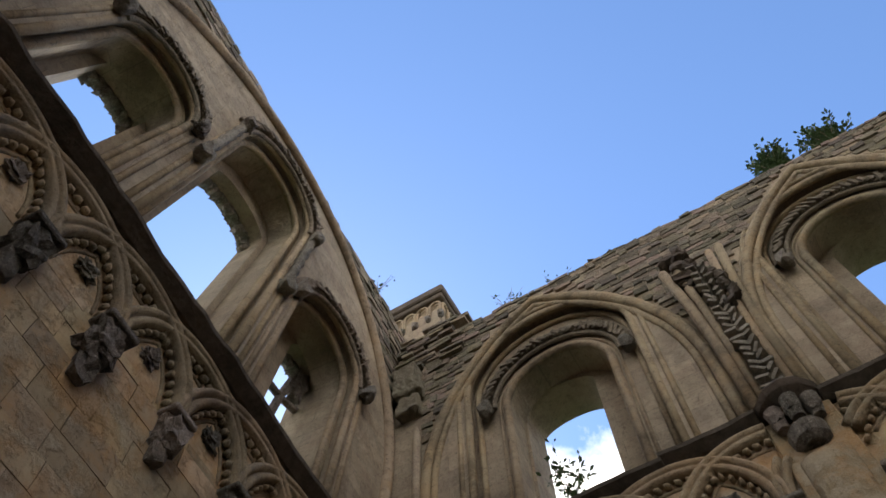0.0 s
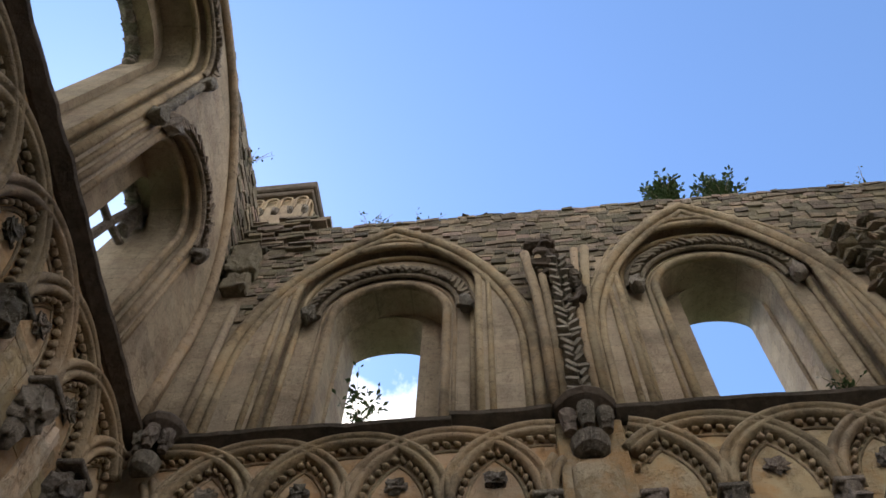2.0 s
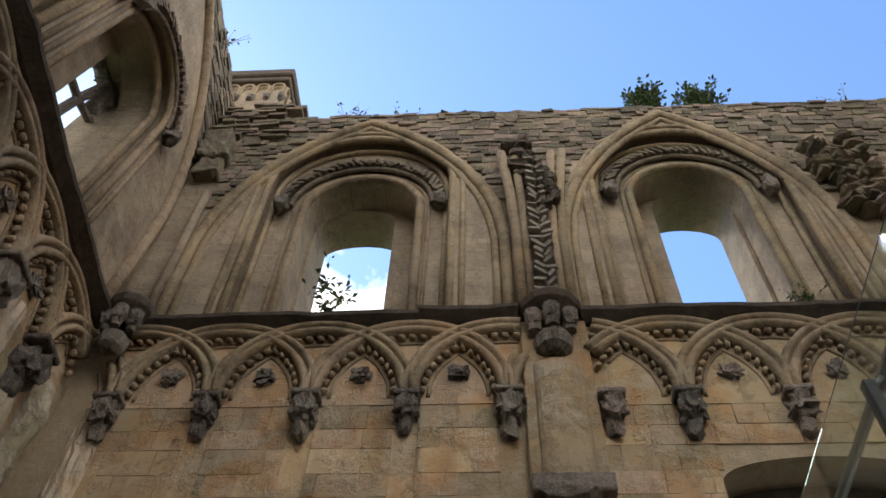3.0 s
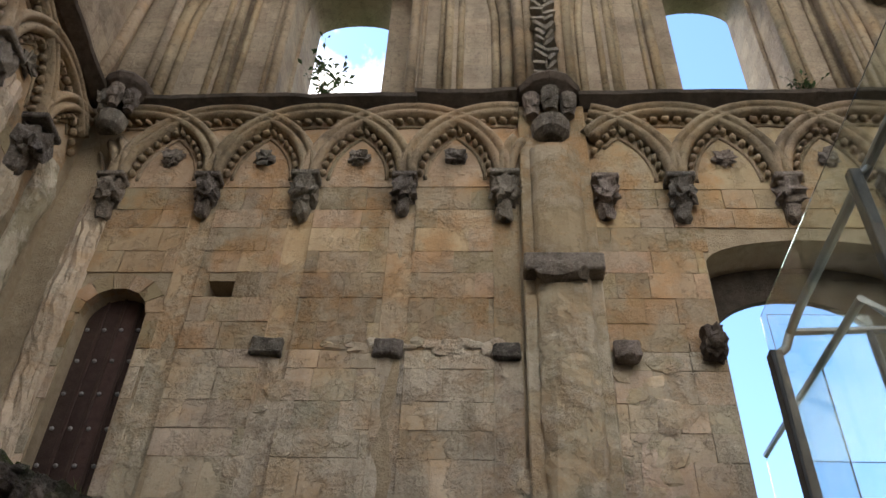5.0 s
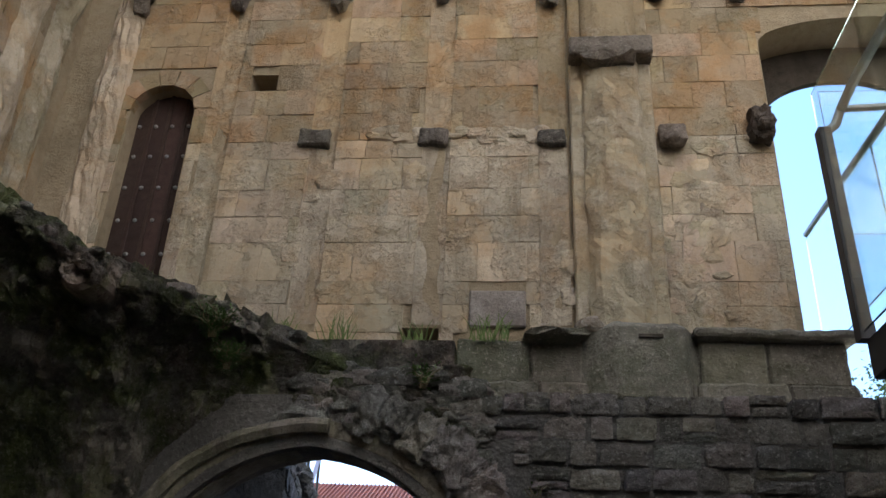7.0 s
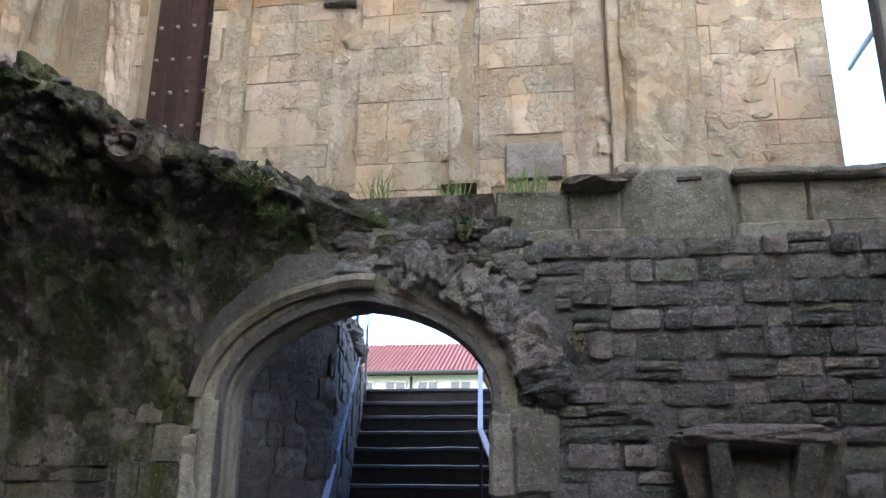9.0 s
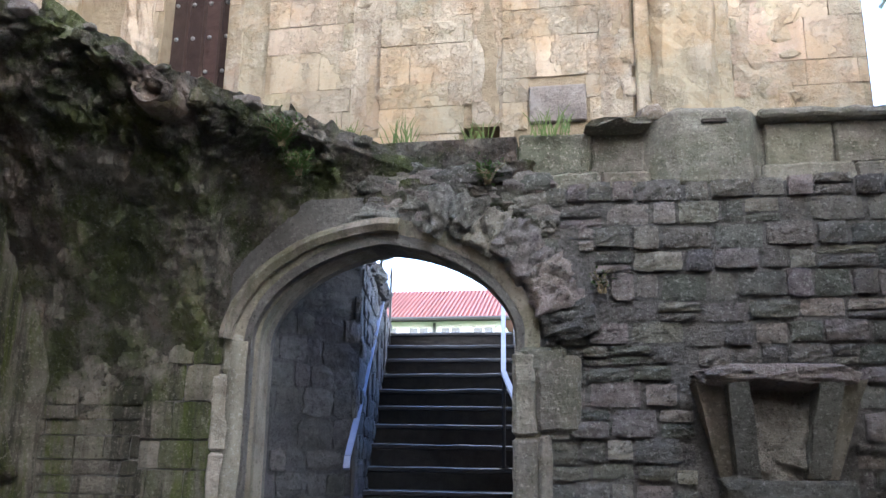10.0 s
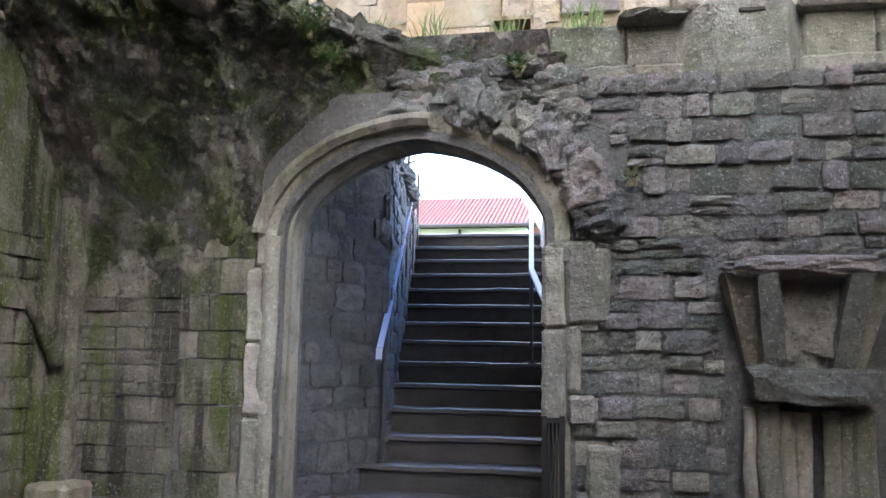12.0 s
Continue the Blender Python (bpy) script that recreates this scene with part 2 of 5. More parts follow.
GLASS = bpy.data.materials.new("balustrade_glass")
GLASS.use_nodes = True
gp = GLASS.node_tree.nodes["Principled BSDF"]
gp.inputs["Base Color"].default_value = (0.86, 0.95, 0.92, 1)
gp.inputs["Transmission Weight"].default_value, gp.inputs["Roughness"].default_value, gp.inputs["IOR"].default_value = 1.0, 0.02, 1.45


# ---- building helpers ----
I4 = Matrix.Identity(4)
# west wall: local x runs to the corner, local y into the wall
LEFT = Matrix(((-0.07, -1, 0, -3.77), (1, -0.07, 0, 5.24), (0, 0, 1, 0), (0, 0, 0, 1)))
# its upper storey leans towards the corner, as the settled ruin does
LEAN = 0.11
LEFT_UP = LEFT @ Matrix(((1, 0, LEAN, -LEAN * 8.0), (0, 1, 0, 0), (0, 0, 1, 0), (0, 0, 0, 1)))


def mesh_of(name, bm, mat, smooth=False):
    me = bpy.data.meshes.new(name)
    bmesh.ops.recalc_face_normals(bm, faces=bm.faces)
    bm.to_mesh(me)
    bm.free()
    for m in (mat if isinstance(mat, (list, tuple)) else (mat,)):
        me.materials.append(m)
    if smooth:
        me.polygons.foreach_set("use_smooth", [True] * len(me.polygons))
    return me


def part(name, bm, mat, parent=None, label="", M=None, smooth=False):
    """Links a bmesh as one mesh object, under a thing where one is given."""
    if M is not None:
        bm.transform(M)
    ob = new(name, mesh_of(name, bm, mat, smooth))
    if parent is not None:
        ob.parent = parent
    if label:
        ob["label"] = label
    return ob


def thing(name, label, category, group="", at=(0, 0, 0), kind=""):
    e = new(name)
    e.empty_display_size = 0.1
    return tagged(e, label, category, group, kind)


def box(bm, x0, y0, z0, x1, y1, z1, bev=0.0):
    r = bmesh.ops.create_cube(bm, size=1, matrix=Matrix.Translation(((x0 + x1) / 2, (y0 + y1) / 2, (z0 + z1) / 2)) @ Matrix.Diagonal((x1 - x0, y1 - y0, z1 - z0, 1)))
    if bev:
        es = list({e for v in r["verts"] for e in v.link_edges})
        bmesh.ops.bevel(bm, geom=es, offset=bev, segments=1, affect="EDGES")
    return bm


def cube(*a, bev=0.0):
    return box(bmesh.new(), *a, bev=bev)


def tube(bm, pts, r, n=8, cap=True):
    """A round bar along points."""
    pts = [Vector(p) for p in pts]
    rings = []
    for i, p in enumerate(pts):
        d = (pts[min(i + 1, len(pts) - 1)] - pts[max(i - 1, 0)]).normalized()
        a = d.cross(Vector((0.13, 0.31, 0.94)))
        if a.length < 0.05:
            a = d.cross(Vector((1, 0, 0)))
        a.normalize()
        b = d.cross(a)
        rr = r[i] if isinstance(r, (list, tuple)) else r
        rings.append([bm.verts.new(p + (a * math.cos(2 * math.pi * k / n) + b * math.sin(2 * math.pi * k / n)) * rr) for k in range(n)])
    for q, w in zip(rings, rings[1:]):
        for k in range(n):
            bm.faces.new((q[k], q[(k + 1) % n], w[(k + 1) % n], w[k]))
    if cap:
        bm.faces.new(rings[0])
        bm.faces.new(rings[-1])
    return bm


def sweep(bm, path, prof, y0=0.0, jig=0.0):
    """Sweeps a closed profile of (out, depth) along a path of (x, z) in a wall's plane."""
    rings = []
    for i, (x, z) in enumerate(path):
        ax, az = path[max(i - 1, 0)]
        bx, bz = path[min(i + 1, len(path) - 1)]
        dx, dz = bx - ax, bz - az
        L = math.hypot(dx, dz) or 1
        nx, nz = -dz / L, dx / L
        j = random.uniform(-jig, jig) if jig else 0
        rings.append([bm.verts.new((x + nx * (o + j), y0 + d + j * 0.6, z + nz * (o + j))) for o, d in prof])
    k = len(prof)
    for q, w in zip(rings, rings[1:]):
        for a in range(k):
            bm.faces.new((q[a], q[(a + 1) % k], w[(a + 1) % k], w[a]))
    bm.faces.new(rings[0])
    bm.faces.new(rings[-1])
    return bm


def roll(o, d, r, n=8):
    return [(o + r * math.cos(2 * math.pi * k / n), d + r * math.sin(2 * math.pi * k / n)) for k in range(n)]


def arch_path(cx, half, spring, base, rise=None, n=18, pointed=False):
    """Up the left jamb, round the arch, down the right jamb."""
    pts = [(cx - half, base), (cx - half, (base + spring) / 2)]
    rise = half if rise is None else rise
    if pointed == "low":
        for i in range(2 * n + 1):
            t = -math.cos(math.pi * i / (2 * n))
            pts.append((cx + half * t, spring + rise * (0.86 * math.sqrt(max(0, 1 - t * t)) + 0.14 * (1 - abs(t)))))
        return pts + [(cx + half, (base + spring) / 2), (cx + half, base)]
    if pointed:
        R = (half * half + rise * rise) / (2 * half)
        a1 = math.asin(min(1, rise / R)) if rise < R else math.pi / 2
        a1 = math.atan2(rise, R - half)
        left = [(cx - half + R - R * math.cos(a1 * i / n), spring + R * math.sin(a1 * i / n)) for i in range(n + 1)]
        pts += left + [(2 * cx - x, z) for x, z in reversed(left[:-1])]
    else:
        pts += [(cx - half * math.cos(math.pi * i / (2 * n)), spring + rise * math.sin(math.pi * i / (2 * n))) for i in range(2 * n + 1)]
    return pts + [(cx + half, (base + spring) / 2), (cx + half, base)]


def slab(bm, outer, holes, y0, y1):
    """A wall sheet of real thickness with openings right through it."""
    edges = []
    for loop in [outer] + holes:
        vs = [bm.verts.new((x, y0, z)) for x, z in loop]
        edges += [bm.edges.new((vs[i], vs[(i + 1) % len(vs)])) for i in range(len(vs))]
    r = bmesh.ops.triangle_fill(bm, use_beauty=True, use_dissolve=False, edges=edges)
    faces = [f for f in r["geom"] if isinstance(f, bmesh.types.BMFace)]
    ex = bmesh.ops.extrude_face_region(bm, geom=faces)
    bmesh.ops.translate(bm, vec=(0, y1 - y0, 0), verts=[v for v in ex["geom"] if isinstance(v, bmesh.types.BMVert)])
    return bm


def rect(x0, z0, x1, z1):
    return [(x0, z0), (x1, z0), (x1, z1), (x0, z1)]


def rock(bm, center, size, rough=0.35, sub=2, seed=0, freq=2.2, M=None):
    r = bmesh.ops.create_icosphere(bm, subdivisions=sub, radius=1)
    off = Vector((seed * 7.13, seed * 3.7, seed * 1.9))
    for v in r["verts"]:
        c = v.co.normalized()
        c = Vector([math.copysign(abs(a) ** 0.7, a) for a in c])
        k = 1 + rough * noise.noise(c * freq + off) + rough * 0.5 * noise.noise(c * freq * 2.7 + off)
        v.co = Vector((c.x * size[0], c.y * size[1], c.z * size[2])) * k
        if M is not None:
            v.co = M @ v.co
        v.co += Vector(center)
    return bm


def weather(bm, amp, longest=0.09):
    """Breaks clean faces up and wears their edges."""
    for _ in range(4):
        es = [e for e in bm.edges if e.calc_length() > longest]
        if not es:
            break
        bmesh.ops.subdivide_edges(bm, edges=es, cuts=1, use_grid_fill=True)
    for v in bm.verts:
        v.co += noise.noise_vector(v.co * 3.1) * amp * 0.8 + noise.noise_vector(v.co * 11) * amp * 0.7
    return bm


def stone_mesh(name, mat, seed, rough, nx=3, nz=2, close=(0.985, 0.97)):
    """One stone of unit size: uneven face with rounded edges, flat back."""
    rng = random.Random(seed)
    bm = bmesh.new()
    grid = {}
    for i in range(nx + 1):
        for k in range(nz + 1):
            x, z = i / nx - 0.5, k / nz - 0.5
            edge = (i in (0, nx)) + (k in (0, nz))
            jx, jz = rng.uniform(-1, 1) * rough * 0.06, rng.uniform(-1, 1) * rough * 0.075
            if edge == 2:
                x, z = x * (1 - rough * 0.06), z * (1 - rough * 0.1)
            y = -0.5 + (0.15 if edge else 0) * (0.35 + rough) + rng.uniform(-1, 1) * rough * 0.22
            grid[i, k] = bm.verts.new((x * close[0] + jx, y, z * close[1] + jz))
    for i in range(nx):
        for k in range(nz):
            bm.faces.new((grid[i, k], grid[i + 1, k], grid[i + 1, k + 1], grid[i, k + 1]))
    loop = [(i, 0) for i in range(nx)] + [(nx, k) for k in range(nz)] + [(i, nz) for i in range(nx, 0, -1)] + [(0, k) for k in range(nz, 0, -1)]
    back = {q: bm.verts.new((grid[q].co.x, 0.5, grid[q].co.z)) for q in loop}
    for a, b in zip(loop, loop[1:] + loop[:1]):
        bm.faces.new((grid[b], grid[a], back[a], back[b]))
    return mesh_of(name, bm, mat)


def courses(x0, x1, z0, z1, hs, ws, seed, openings=()):
    """Stones in level courses, cut back at openings: yields x, z, width, height."""
    rng = random.Random(seed)
    z = z0
    while z < z1 - 0.04:
        h = min(rng.uniform(*hs), z1 - z)
        if z1 - z - h < 0.05:
            h = z1 - z
        x = x0 - rng.uniform(0, ws[0])
        while x < x1:
            w = rng.uniform(*ws)
            runs = [(max(x, x0), min(x + w, x1))]
            for op in openings:
                cut = op(z, z + h)
                if cut:
                    runs = [r for a, b in runs for r in ((a, min(b, cut[0])), (max(a, cut[1]), b)) if r[1] - r[0] > 0.05]
            for a, b in runs:
                if b - a > 0.05:
                    yield (a + b) / 2, z + h / 2, b - a, h
            x += w
        z += h


def lay(name, meshes, cells, parent, y, depth, seed, M=I4, gap=0.008, uneven=0.012):
    rng = random.Random(seed)
    for x, z, w, h in cells:
        ob = new(name, rng.choice(meshes))
        d = depth + rng.uniform(-1, 1) * uneven
        ob.matrix_world = M @ Matrix.Translation((x, y + 0.03 - d / 2, z)) @ Matrix.Diagonal((w - gap, d, h - gap, 1))
        ob.parent = parent


# ---- ground ----
bm = bmesh.new()
G = 2.88
for x0, y0, x1, y1 in ((-1500, -1500, 1500, -5), (-1500, 9.6, 1500, 1500), (-1500, -5, -5.6, 9.6), (10, -5, 1500, 9.6), (-5.6, 6.3, -2.75, 9.6), (-0.3, 6.3, 10, 9.6)):
    bm.faces.new([bm.verts.new(p) for p in ((x0, y0, G), (x1, y0, G), (x1, y1, G), (x0, y1, G))])
tagged(part("ground", bm, LAWN), "mown grass lawn round the ruined chapel", "lawn", kind="structure")
tagged(part("crypt_floor", cube(-4.6, -4.5, -0.2, 9.5, 6.2, 0), EARTH), "bare earth floor of the sunken crypt", "floor", kind="structure")

# ---- south wall ----
wall_south = tagged(new("wall_south"), "roofless chapel wall of honey limestone ashlar", "wall", kind="structure")
DOORX0, DOORX1 = -3.16, -2.63      # small boarded door
door_hole = arch_path(-2.895, 0.265, 5.55, 3.5, 0.24, 6)
portal = arch_path(2.62, 0.83, 6.08, 3.1, 0.24, 12)
portal_back = arch_path(2.48, 0.62, 5.60, 2.9, 0.39, 12)
portal_outer = arch_path(2.6, 1.1, 6.2, 2.9, 0.6, 12)
lower = cube(0, 0, 0, 0.001, 0.001, 0.001)
lower.clear()
slab(lower, [(-4.6, 3.1)] + portal + [(10, 3.1), (10, 7.95), (-4.6, 7.95)], [door_hole, rect(-2.2, 5.72, -1.98, 5.88), rect(-0.835, 3.54, -0.585, 3.70)], 5.257, 5.62)
part("lower_wall", lower, MORTAR, wall_south)
back = bmesh.new()
FOOT = [(-4.6, 2.9), (-2.6, 2.9), (-2.5, 3.45), (0.2, 3.45), (0.3, 2.9)]
HEAD = [(10, 2.9), (10, 7.95), (-4.6, 7.95)]
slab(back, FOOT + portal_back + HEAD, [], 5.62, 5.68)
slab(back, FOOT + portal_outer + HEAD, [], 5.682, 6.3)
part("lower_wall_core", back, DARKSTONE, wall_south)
TOP = 12.58
WINDOWS = [(-1.5, 1.17, 10.76, -1.47, 0.69, 10.42, -1.62, 0.5, 10.82, 0.24), (2.46, 1.17, 10.70, 2.48, 0.67, 10.54, 2.63, 0.48, 10.98, 0.28), (6.45, 1.17, 10.7, 6.45, 0.67, 10.5, 6.45, 0.47, 10.7, 0.3)]


def upper_wall(parent, spans, wins, M, top, x0, x1, T):
    """Three wall skins whose openings narrow to the outside, with their mouldings."""
    s1, s2, s3 = bmesh.new(), bmesh.new(), bmesh.new()
    slab(s1, rect(x0, 7.95, x1, top), [arch_path(w[0], w[1], w[2], 8.02, None, 12) for w in wins], 0, 0.2)
    slab(s2, rect(x0, 7.95, x1, top), [arch_path(w[3], w[4], w[5], 8.02, None, 12) for w in wins], 0.2, 0.62)
    slab(s3, rect(x0, 7.95, x1, top), [arch_path(w[6], w[7], w[8], 8.02, w[9], 9) for w in wins], 0.62, T)
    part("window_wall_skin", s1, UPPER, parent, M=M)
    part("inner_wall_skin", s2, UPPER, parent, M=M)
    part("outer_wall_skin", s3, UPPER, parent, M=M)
    if M is LEFT_UP:
        for w in wins:
            pts = arch_path(w[6], w[7], w[8], 8.4, w[9], 14)
            for i, (x, z) in enumerate(pts[2:-2]):
                b = bmesh.new()
                rock(b, (x, T - 0.1, z), (random.uniform(0.04, 0.1), 0.1, random.uniform(0.04, 0.11)), 0.6, 1, i)
                part("broken_edge_stone", b, CARVED, parent, M=M)
    for w in wins:
        p = arch_path(w[0], w[1], w[2], 8.0, None, 16)
        b = bmesh.new()
        sweep(b, p, roll(-0.02, 0.02, 0.05), jig=0.004)
        sweep(b, p, roll(0.10, 0.0, 0.035), jig=0.004)
        sweep(b, arch_path(w[0], w[1] - 0.1, w[2], 8.0, None, 16), roll(0, 0.17, 0.04), jig=0.004)
        part("window_order", b, MOULD, parent, "moulded round-arched window order", M=M, smooth=True)
        b = bmesh.new()
        q = arch_path(w[3], w[4] + 0.03, w[5], 8.0, None, 16)
        sweep(b, q, roll(0, 0.19, 0.055), jig=0.004)
        sweep(b, arch_path(w[3], w[4] + 0.13, w[5], 8.0, None, 16), roll(0, 0.2, 0.025), jig=0.003)
        part("inner_order", b, MOULD, parent, M=M, smooth=True)
        # chevron band hung between two carved stops
        b = bmesh.new()
        r0, n, yb = w[4] + 0.27, 30, 0.12
        cz = w[5] + 0.02
        if M is LEFT_UP:
            r0, cz, yb = w[1] + 0.06, w[2], -0.05
        for i in range(n):
            a = math.pi * (i + 0.5) / n
            cx, cz2 = w[3] - r0 * math.cos(a), cz + r0 * math.sin(a)
            R = Matrix.Rotation(a - math.pi / 2, 4, "Y")
            for s in (-1, 1):
                bm2 = R @ Matrix.Rotation(s * 0.75, 4, "Y")
                k = bmesh.ops.create_cube(b, size=1, matrix=Matrix.Translation((cx, yb + 0.012 * s + random.uniform(-0.012, 0.012), cz2)) @ bm2 @ Matrix.Rotation(random.uniform(-0.2, 0.2), 4, "X") @ Matrix.Diagonal((random.uniform(0.035, 0.05), 0.09, random.uniform(0.12, 0.18), 1)))
        sweep(b, [(w[3] - (r0 + 0.09) * math.cos(math.pi * i / 24), cz + (r0 + 0.09) * math.sin(math.pi * i / 24)) for i in range(25)], roll(0, yb + 0.02, 0.035), jig=0.006)
        sweep(b, [(w[3] - (r0 - 0.09) * math.cos(math.pi * i / 24), cz + (r0 - 0.09) * math.sin(math.pi * i / 24)) for i in range(25)], roll(0, yb + 0.02, 0.035), jig=0.006)
        tagged(part("chevron_band", b, CHEVRON, parent, "weathered chevron ornament", M=M), kind="stuff")
        for s in (-1, 1):
            b = bmesh.new()
            rock(b, (w[3] + s * r0, yb - 0.06, cz - 0.08), (0.085, 0.10, 0.13), 0.5, 2, int(w[0] * 10) + s)
            part("label_stop", b, CARVED, parent, "worn carved stop", M=M)


Mmain = Matrix.Translation((0, 5.24, 0))
upper_wall(wall_south, None, WINDOWS, Mmain, TOP, -3.75, 10, 1.2)


def wall_rib(parent, cx, half, spring, rise, M, base):
    p = arch_path(cx, half, spring, base, rise, 16, True)
    b = bmesh.new()
    sweep(b, p, roll(0, -0.02, 0.07), jig=0.005)
    sweep(b, p, roll(-0.11, 0.0, 0.045), jig=0.004)
    sweep(b, p, [(0.06, -0.05), (0.12, 0.0), (0.12, 0.06), (0.04, 0.06)], jig=0.004)
    return part("wall_rib", b, MOULD, parent, "pointed vault wall rib", M=M, smooth=True)


for cx, half in ((-1.5, 1.74), (2.42, 1.54), (6.45, 1.7)):
    wall_rib(wall_south, cx, half, 9.2, 3.1, Mmain, 8.05)

# rubble above the ribs, up to the broken wall head


def top_rubble(parent, x0, x1, z0, z1, ribs, M, seed):
    rng = random.Random(seed)
    b = bmesh.new()
    for x, z, w, h in courses(x0, x1, z0, z1, (0.06, 0.13), (0.1, 0.28), seed):
        low = False
        for cx, half, spring, rise in ribs:
            dx = abs(x - cx)
            if dx < half + 0.2:
                R = (half * half + rise * rise) / (2 * half)
                d = R - half + dx
                zr = spring + (math.sqrt(R * R - d * d) if d < R else 0)
                if z < zr + 0.15:
                    low = True
        if low or rng.random() < 0.03:
            continue
        d = rng.uniform(0.01, 0.042)
        box(b, x - w / 2 + 0.006, -d, z - h / 2 + 0.006, x + w / 2 - 0.006, 0.03, z + h / 2 - 0.006)
    for i in range(int((x1 - x0) * 2)):
        x = x0 + (x1 - x0) * rng.random()
        rock(b, (x, rng.uniform(0.1, 0.7), z1 - 0.01), (rng.uniform(0.08, 0.2), rng.uniform(0.1, 0.22), rng.uniform(0.015, 0.035)), 0.3, 1, i)
    for v in b.verts:
        v.co += Vector((noise.noise(v.co * 9), noise.noise(v.co * 9 + Vector((5, 0, 0))), noise.noise(v.co * 9 + Vector((0, 7, 0))))) * 0.022
    return tagged(part("rubble_facing", b, TOPRUBBLE, parent, "rough coursed rubble above the vault ribs", M=M), kind="stuff")


top_rubble(wall_south, -3.3, 8.0, 10.2, TOP, [(-1.5, 1.78, 9.2, 3.15), (2.42, 1.6, 9.2, 3.15), (6.45, 1.74, 9.2, 3.15)], Mmain, 5)

# string course under the windows, broken along its lip
b = bmesh.new()
for xa, xb, dz in ((-3.6, -0.62, 0.0), (-0.64, 0.32, 0.055), (0.9, 10, 0.0)):
    n = max(2, int((xb - xa) / 0.12))
    rows = []
    for i in range(n + 1):
        x = xa + (xb - xa) * i / n
        j = noise.noise(Vector((x * 3.1, 1.3, dz * 40))) * 0.03 + noise.noise(Vector((x * 11, 4, 0))) * 0.02
        rows.append([b.verts.new(q) for q in ((x, 0.05, 7.90 + dz), (x, -0.05, 7.895 + dz), (x, -0.17 + j, 7.96 + dz), (x, -0.18 + j, 8.0 + dz + j * 0.3), (x, 0.0, 8.05 + dz + j), (x, 0.3, 8.05 + dz + j))])
    for q, w in zip(rows, rows[1:]):
        for k in range(6):
            b.faces.new((q[k], q[(k + 1) % 6], w[(k + 1) % 6], w[k]))
    b.faces.new(rows[0])
    b.faces.new(rows[-1])
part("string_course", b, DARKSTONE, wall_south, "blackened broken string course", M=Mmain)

# half-round respond of the vault between the bays
PIL0, PIL1 = 0.33, 0.94
for za, zb, kind_of, words in ((3.66, 5.9, ASHLAR, "half-round wall shaft, eroded near its foot"), (5.9, 7.92, WARM, "half-round upper wall shaft of warm stone")):
    b = bmesh.new()
    box(b, PIL0, -0.07, za, PIL1, 0.05, zb, 0.012)
    rows = []
    for k in range(37):
        z = za + (min(zb, 7.3) - za) * k / 36
        er = 0.026 if z < 5.6 else 0.008
        rows.append([b.verts.new((0.635 + 0.215 * math.cos(a) + er * noise.noise(Vector((a * 2, z * 4, 1))), -0.07 - 0.10 * math.sin(a) + er * (noise.noise(Vector((a * 1.5, z * 5, 7))) + 0.5 * noise.noise(Vector((a * 4, z * 12, 3)))), z)) for a in [math.pi * i / 10 for i in range(11)]])
    for q, w in zip(rows, rows[1:]):
        for i in range(10):
            b.faces.new((q[i], q[i + 1], w[i + 1], w[i]))
    part("respond", b, kind_of, wall_south, words, M=Mmain)


def eroded_shaft(x, r, za, zb, M, seed):
    b = bmesh.new()
    n = 34
    rows = []
    for k in range(n + 1):
        z = za + (zb - za) * k / n
        e = 0.5 + 0.9 * max(0, noise.noise(Vector((x * 3, seed, z * 1.3))))
        rows.append([b.verts.new((x + r * math.cos(a) + noise.noise(Vector((a * 2, z * 3, seed))) * 0.015, -r * e * math.sin(a) + 0.01 + noise.noise(Vector((a * 3, z * 6, seed + 5))) * 0.035, z)) for a in [math.pi * i / 12 for i in range(13)]])
    for q, w in zip(rows, rows[1:]):
        for i in range(12):
            b.faces.new((q[i], q[i + 1], w[i + 1], w[i]))
    return b


part("corner_respond", eroded_shaft(-3.36, 0.13, 3.5, 7.0, Mmain, 1), ASHLAR, wall_south, "eroded corner shaft", M=Mmain)

# small arched door surround and its voussoirs


def ring(name, parent, cx, half, spring, rise, width, y, depth, mat, n, M, base=None):
    for i in range(n):
        a0, a1 = math.pi * i / n + 0.012, math.pi * (i + 1) / n - 0.012
        b = bmesh.new()
        vs = []
        for yy in (y - depth, y + 0.06):
            for a, r in ((a0, 0), (a1, 0), (a1, width), (a0, width)):
                vs.append(b.verts.new((cx - (half + r) * math.cos(a), yy, spring + (rise + r) * math.sin(a))))
        for f in ((0, 1, 2, 3), (7, 6, 5, 4), (0, 4, 5, 1), (1, 5, 6, 2), (2, 6, 7, 3), (3, 7, 4, 0)):
            b.faces.new([vs[k] for k in f])
        part(name, b, mat, parent, M=M)


ring("voussoir", wall_south, -2.895, 0.265, 5.55, 0.24, 0.15, 5.257, 0.02, WARM, 7, None)

